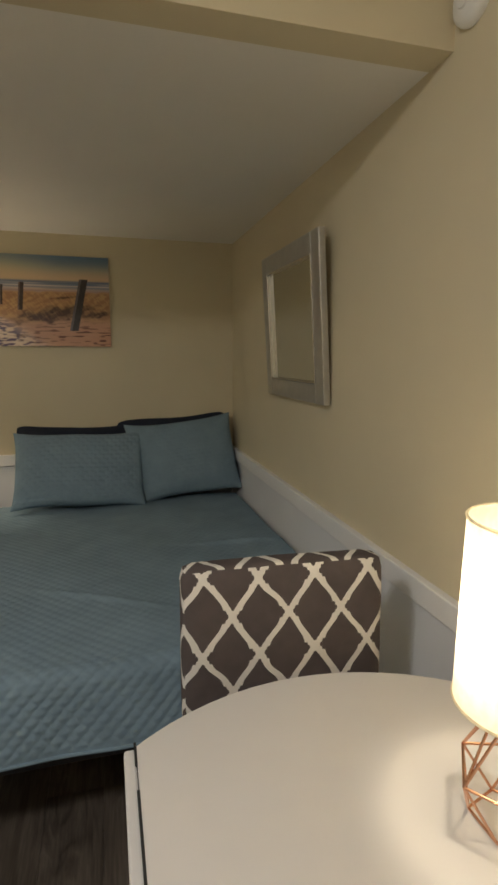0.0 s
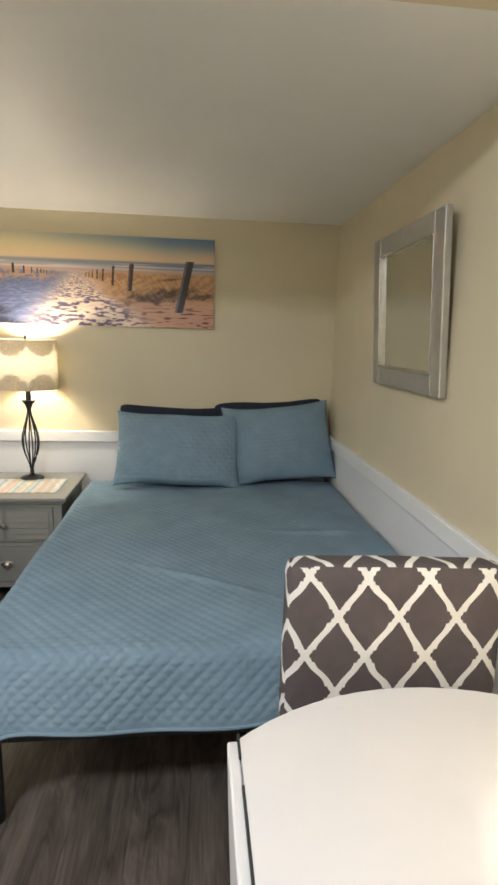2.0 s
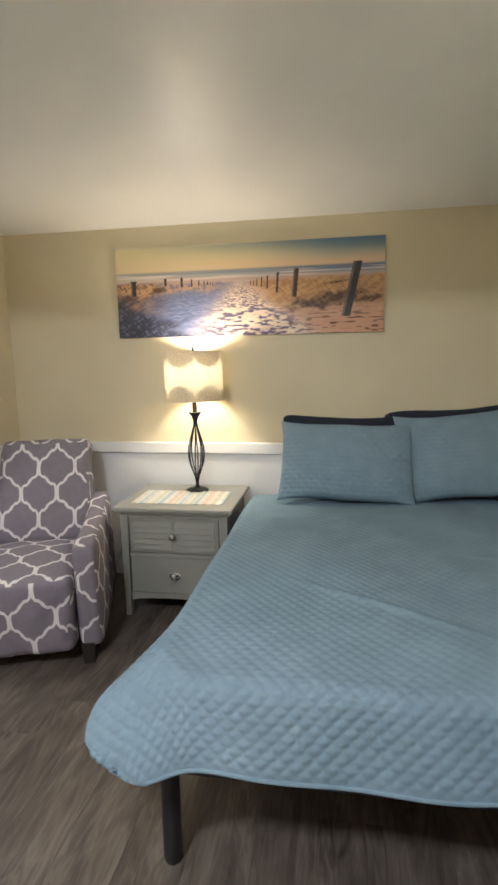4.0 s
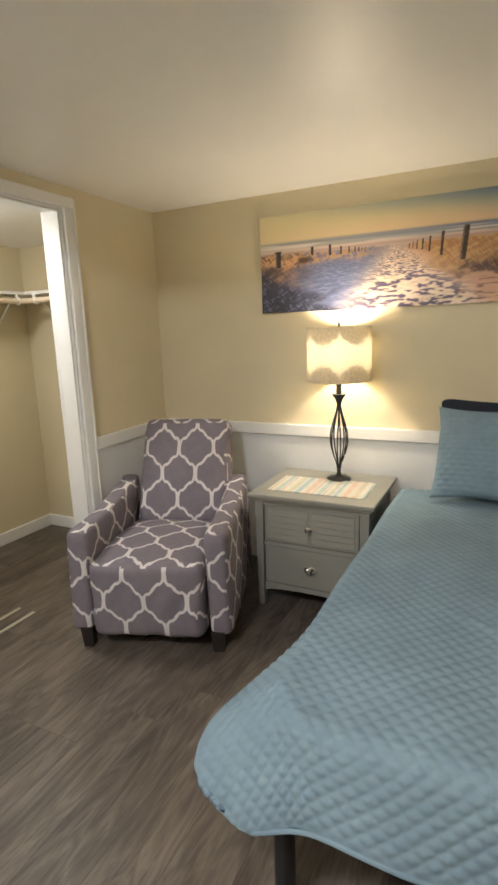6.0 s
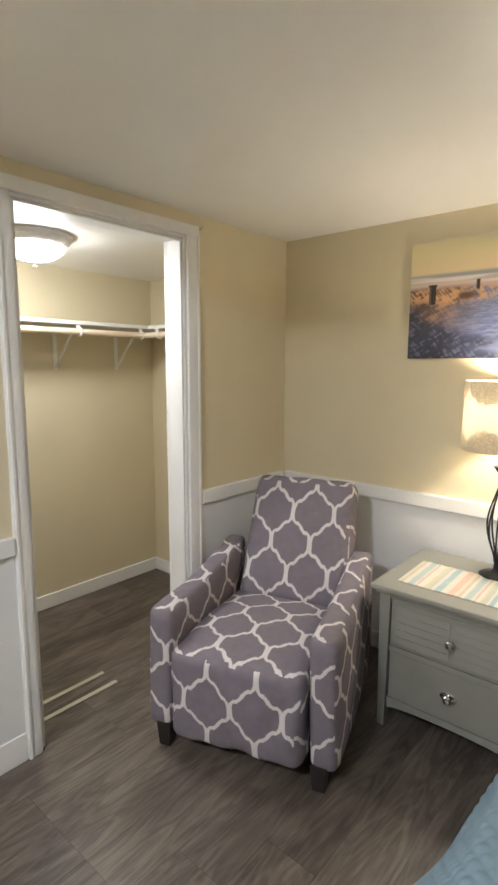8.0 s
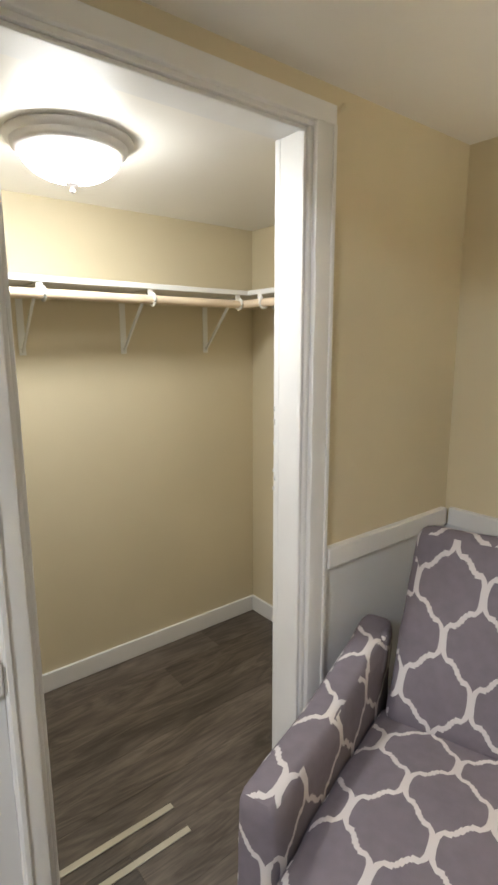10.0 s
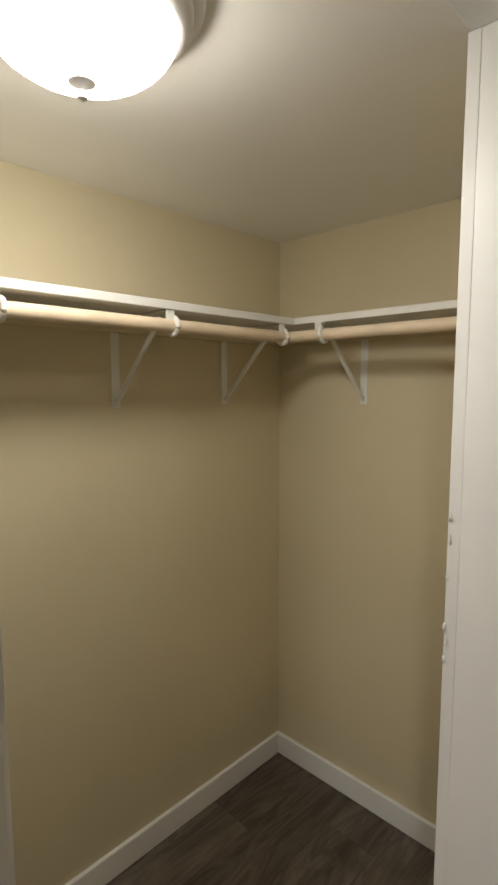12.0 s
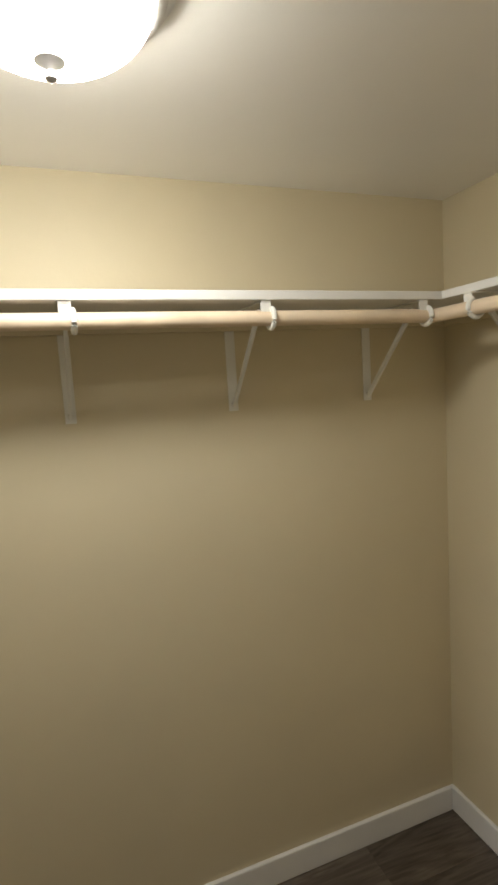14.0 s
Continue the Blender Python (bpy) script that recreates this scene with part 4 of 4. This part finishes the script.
block("inner_bead", (-0.030, -0.012, -w2 + fb + 0.007, w2 - fb - 0.007, fb - 0.001, fb + 0.006), STEEL, mir, bevel=0.002)
block("glass", (-0.014, -0.008, -w2 + fb + 0.0005, w2 - fb - 0.0005, fb + 0.0005, mh - fb - 0.0005), MIRROR, mir, "silvered glass")

# ---- armchair in the corner ----
arm = thing("armchair", "armchair in a mauve-grey slipcover with white trellis print", "armchair", pose(-2.335, -1.150, 0, 0, 0, 19))


def arm_side(sign):
    """A slim padded arm that dips in the middle and rises to the back."""
    bm = soft_box((0.105, 0.74, 0.480), 0.032, (0.006, 0.004, 0.006), 18, 0.004, 2.0 * sign)
    for v in bm.verts:
        f = (v.co.y + 0.37) / 0.74
        v.co.z += (v.co.z / 0.48) * (0.065 * f * f - 0.016 * math.sin(math.pi * f))
        v.co.x += sign * 0.012 * (1 - v.co.z / 0.5)
    move(bm, pose(sign * 0.305 + 0.004, 0.430, 0.078))
    return part("arm", bm, ARMCLOTH, arm, smooth=True, cloth=True)


arm_side(-1)
arm_side(1)
bm = soft_box((0.505, 0.68, 0.345), 0.036, (0.0, 0.012, 0.022), 22, 0.006, 8)
for v in bm.verts:
    # the loose cover sags to the back and gathers in folds down the front
    v.co.z -= (v.co.z / 0.345) * 0.030 * max(0, v.co.y) / 0.34
    if v.co.y < -0.30 and v.co.z < 0.27:
        v.co.y += 0.005 * math.sin(v.co.x * 48 + 1.4 * math.sin(v.co.z * 17))
part("seat", move(bm, pose(0.004, 0.365, 0.080)), ARMCLOTH, arm, smooth=True, cloth=True)
bm = soft_box((0.500, 0.135, 0.575), 0.040, (0.004, 0.020, 0.006), 20, 0.005, 11)
for v in bm.verts:
    v.co.x *= 1 - 0.05 * v.co.z / 0.575
part("backrest", move(bm, pose(0.028, 0.665, 0.365, -23)), ARMCLOTH, arm, smooth=True, cloth=True)
bm = soft_box((0.480, 0.085, 0.50), 0.025, (0.0, 0.006, 0.0), 12, 0.004, 14)
part("back_skirt", move(bm, pose(0.020, 0.800, 0.082, -4)), ARMCLOTH, arm, "slipcover hanging at the back", True, True)
# gathered cover ruffles where the arms meet the back
for x, sd in ((-0.262, 1), (0.285, 4)):
    bm = soft_box((0.024, 0.055, 0.13), 0.011, (0.004, 0.004, 0.004), 10, 0.010, sd)
    part("gather", move(bm, pose(x, 0.690, 0.48, -20)), ARMCLOTH, arm, "bunched fold of the slipcover", True, True)
for x in (-0.295, 0.305):
    for y in (0.090, 0.74):
        bm = bmesh.new()
        vs = box(bm, x - 0.030, x + 0.030, y - 0.030, y + 0.030, 0.0, 0.10)
        for v in vs:
            if v.co.z < 0.01:
                v.co.x += (x - v.co.x) * 0.25
                v.co.y += (y - v.co.y) * 0.25
        part("leg", finish(bm, 0.003), DARKLEG, arm, "dark tapered wooden leg")

# ---- round table, chair, small lamp ----
TC, TR, TZ = (-0.420, -2.850), 0.550, 0.75
table = thing("drop_leaf_table", "white round drop-leaf table with one leaf folded down", "table")


def disc_cut(x_lo, x_hi, z0, z1, drop=0.0):
    """The slice of the round top between two chords."""
    bm = bmesh.new()
    n = 72
    pts = []
    for i in range(n):
        a = 2 * math.pi * i / n
        pts.append((TC[0] + TR * math.cos(a), TC[1] + TR * math.sin(a)))
    lo = [bm.verts.new((x, y, z0)) for x, y in pts]
    bm.faces.new(lo)
    bmesh.ops.bisect_plane(bm, geom=bm.verts[:] + bm.edges[:] + bm.faces[:], plane_co=(x_lo, 0, 0), plane_no=(-1, 0, 0), clear_outer=True)
    bmesh.ops.bisect_plane(bm, geom=bm.verts[:] + bm.edges[:] + bm.faces[:], plane_co=(x_hi, 0, 0), plane_no=(1, 0, 0), clear_outer=True)
    ext = bmesh.ops.extrude_face_region(bm, geom=list(bm.faces))
    bmesh.ops.translate(bm, vec=(0, 0, z1 - z0), verts=[g for g in ext["geom"] if isinstance(g, bmesh.types.BMVert)])
    return finish(bm)


LEAF = -0.755
part("tabletop", finish(disc_cut(LEAF, -0.03, TZ - 0.022, TZ), 0.004, 3), TABLE, table)
bm = disc_cut(-2.0, LEAF, 0.0, 0.020)
# the folded leaf hangs from the chord
for v in bm.verts:
    out, th = LEAF - v.co.x, v.co.z
    v.co.x, v.co.z = LEAF - 0.0015 - 0.020 + th, TZ - 0.004 - out
part("leaf", finish(bm, 0.004, 3), TABLE, table, "folded white table leaf")
for y0, y1 in ((-2.455, -2.405), (-2.665, -2.51), (-2.84, -2.72), (-3.02, -2.90), (-3.20, -3.08)):
    block("hinge_slot", (LEAF - 0.0040, LEAF + 0.0003, y0, y1, TZ - 0.014, TZ + 0.0006), GAP, table, "dark hinge slot")
block("apron", (-0.725, -0.705, -3.16, -2.54, TZ - 0.10, TZ - 0.0225), TABLE, table, bevel=0.002)
block("apron", (-0.145, -0.125, -3.16, -2.54, TZ - 0.10, TZ - 0.0225), TABLE, table, bevel=0.002)
block("apron", (-0.7045, -0.1455, -2.56, -2.54, TZ - 0.10, TZ - 0.0225), TABLE, table, bevel=0.002)
block("apron", (-0.7045, -0.1455, -3.16, -3.14, TZ - 0.10, TZ - 0.0225), TABLE, table, bevel=0.002)
for x in (-0.700, -0.195):
    for y in (-3.135, -2.605):
        block("leg", (x, x + 0.045, y, y + 0.045, 0, TZ - 0.023), TABLE, table, bevel=0.004)

chair = thing("dining_chair", "upholstered dining chair in taupe trellis cloth at the round table", "chair", pose(-0.412, -2.235, 0, 0, 0, -3))
bm = soft_box((0.465, 0.075, 0.528), 0.022, (0.002, 0.008, 0.004), 16, 0.002, 21)
part("backrest", move(bm, pose(0, 0.035, 0.44, -2)), CHAIRCLOTH, chair, smooth=True, cloth=True)
bm = soft_box((0.455, 0.43, 0.10), 0.025, (0.002, 0.004, 0.012), 14, 0.002, 25)
part("seat", move(bm, pose(0, -0.185, 0.385)), CHAIRCLOTH, chair, smooth=True, cloth=True)
for x in (-0.18, 0.18):
    for y in (-0.36, 0.02):
        block("leg", (x - 0.02, x + 0.02, y - 0.02, y + 0.02, 0, 0.40), DARKLEG, chair, bevel=0.003)

desk = thing("desk_lamp", "lit small lamp, ivory drum shade on rose gold wire base", "lamp", pose(*DESK_AT, TZ))
rings = ((0.0, 0.052, 0.0), (0.070, 0.078, 0.5), (0.185, 0.022, 0.0))
pts = [[(r * math.cos(2 * math.pi * (i + o) / 5), r * math.sin(2 * math.pi * (i + o) / 5), z + 0.0025) for i in range(5)] for z, r, o in rings]
for i in range(5):
    j = (i + 1) % 5
    for a, b in ((pts[0][i], pts[0][j]), (pts[1][i], pts[1][j]), (pts[0][i], pts[1][i]), (pts[0][j], pts[1][i]), (pts[1][i], pts[2][i]), (pts[1][i], pts[2][j]), (pts[2][i], pts[2][j])):
        bm = bmesh.new()
        tube(bm, [a, b], 0.0022, 8)
        part("wire", bm, COPPER, desk, smooth=True)
bm = bmesh.new()
lathe(bm, [(0.001, 0.185), (0.024, 0.185), (0.024, 0.191), (0.016, 0.195), (0.016, 0.250), (0.001, 0.251)], (0, 0), 20)
part("socket", bm, COPPER, desk, smooth=True)
bm = bmesh.new()
lathe(bm, [(0.086, 0.188), (0.083, 0.455)], (0, 0), 56)
part("shade", bm, DESKSHADE, desk, "glowing ivory fabric shade", True)
for z, r in ((0.188, 0.086), (0.455, 0.083)):
    bm = bmesh.new()
    tube(bm, [(r * math.cos(2 * math.pi * i / 48), r * math.sin(2 * math.pi * i / 48), z) for i in range(49)], 0.0022, 6)
    part("shade_ring", bm, DESKSHADE, desk, smooth=True)
for i in range(3):
    a = 2 * math.pi * i / 3
    bm = bmesh.new()
    tube(bm, [(0.015 * math.cos(a), 0.015 * math.sin(a), 0.240), (0.085 * math.cos(a), 0.085 * math.sin(a), 0.200)], 0.0016, 6)
    part("spider_arm", bm, COPPER, desk)

# ---- smoke alarm ----
alarm = thing("smoke_alarm", "round white smoke alarm on the cream wall", "smoke alarm")
bm = bmesh.new()
lathe(bm, [(0.001, 0.0), (0.062, 0.0), (0.064, 0.010), (0.060, 0.022), (0.050, 0.030), (0.028, 0.034), (0.026, 0.038), (0.001, 0.039)], (0, 0), 40)
part("body", move(bm, pose(0, -2.186, 2.160, 0, -90, 0) @ Matrix.Diagonal((0.85, 0.85, 0.85, 1))), PLASTIC, alarm, smooth=True)

# ---- floor planks ----
floor = tagged(block("floor", (CX, 0.0, BACK, 0.0, -0.012, -0.004), SLAB), "grey-brown wood-look vinyl plank floor", "floor", kind="structure")
PW, PL = 0.178, 1.22
plank_meshes = {}


def plank(x0, x1, y0, y1):
    size = (round(x1 - x0, 4), round(y1 - y0, 4))
    if size not in plank_meshes:
        b = bmesh.new()
        vs = box(b, 0.0002, size[0] - 0.0002, 0.0002, size[1] - 0.0002, -0.0038, 0.0)
        for v in vs:
            if v.co.z > -0.001:
                v.co.x += 0.0003 if v.co.x < size[0] / 2 else -0.0003
                v.co.y += 0.0003 if v.co.y < size[1] / 2 else -0.0003
        bmesh.ops.recalc_face_normals(b, faces=b.faces)
        me = bpy.data.meshes.new("plank")
        b.to_mesh(me)
        b.free()
        me.materials.append(WOOD)
        plank_meshes[size] = me
    ob = new("plank", plank_meshes[size])
    ob.location = (x0, y0, 0)
    ob.parent = floor


def lay(x0, x1, y0, y1):
    rng = random.Random(8)
    x = x0
    while x < x1 - 0.01:
        xe = min(x + PW, x1)
        y = y0 - rng.choice((0.1, 0.5, 0.8, 0.3))
        while y < y1 - 0.01:
            ye = min(y + PL, y1)
            plank(x, xe, max(y, y0), ye)
            y = ye
        x = xe


lay(CX, 0.0, BACK, 0.0)
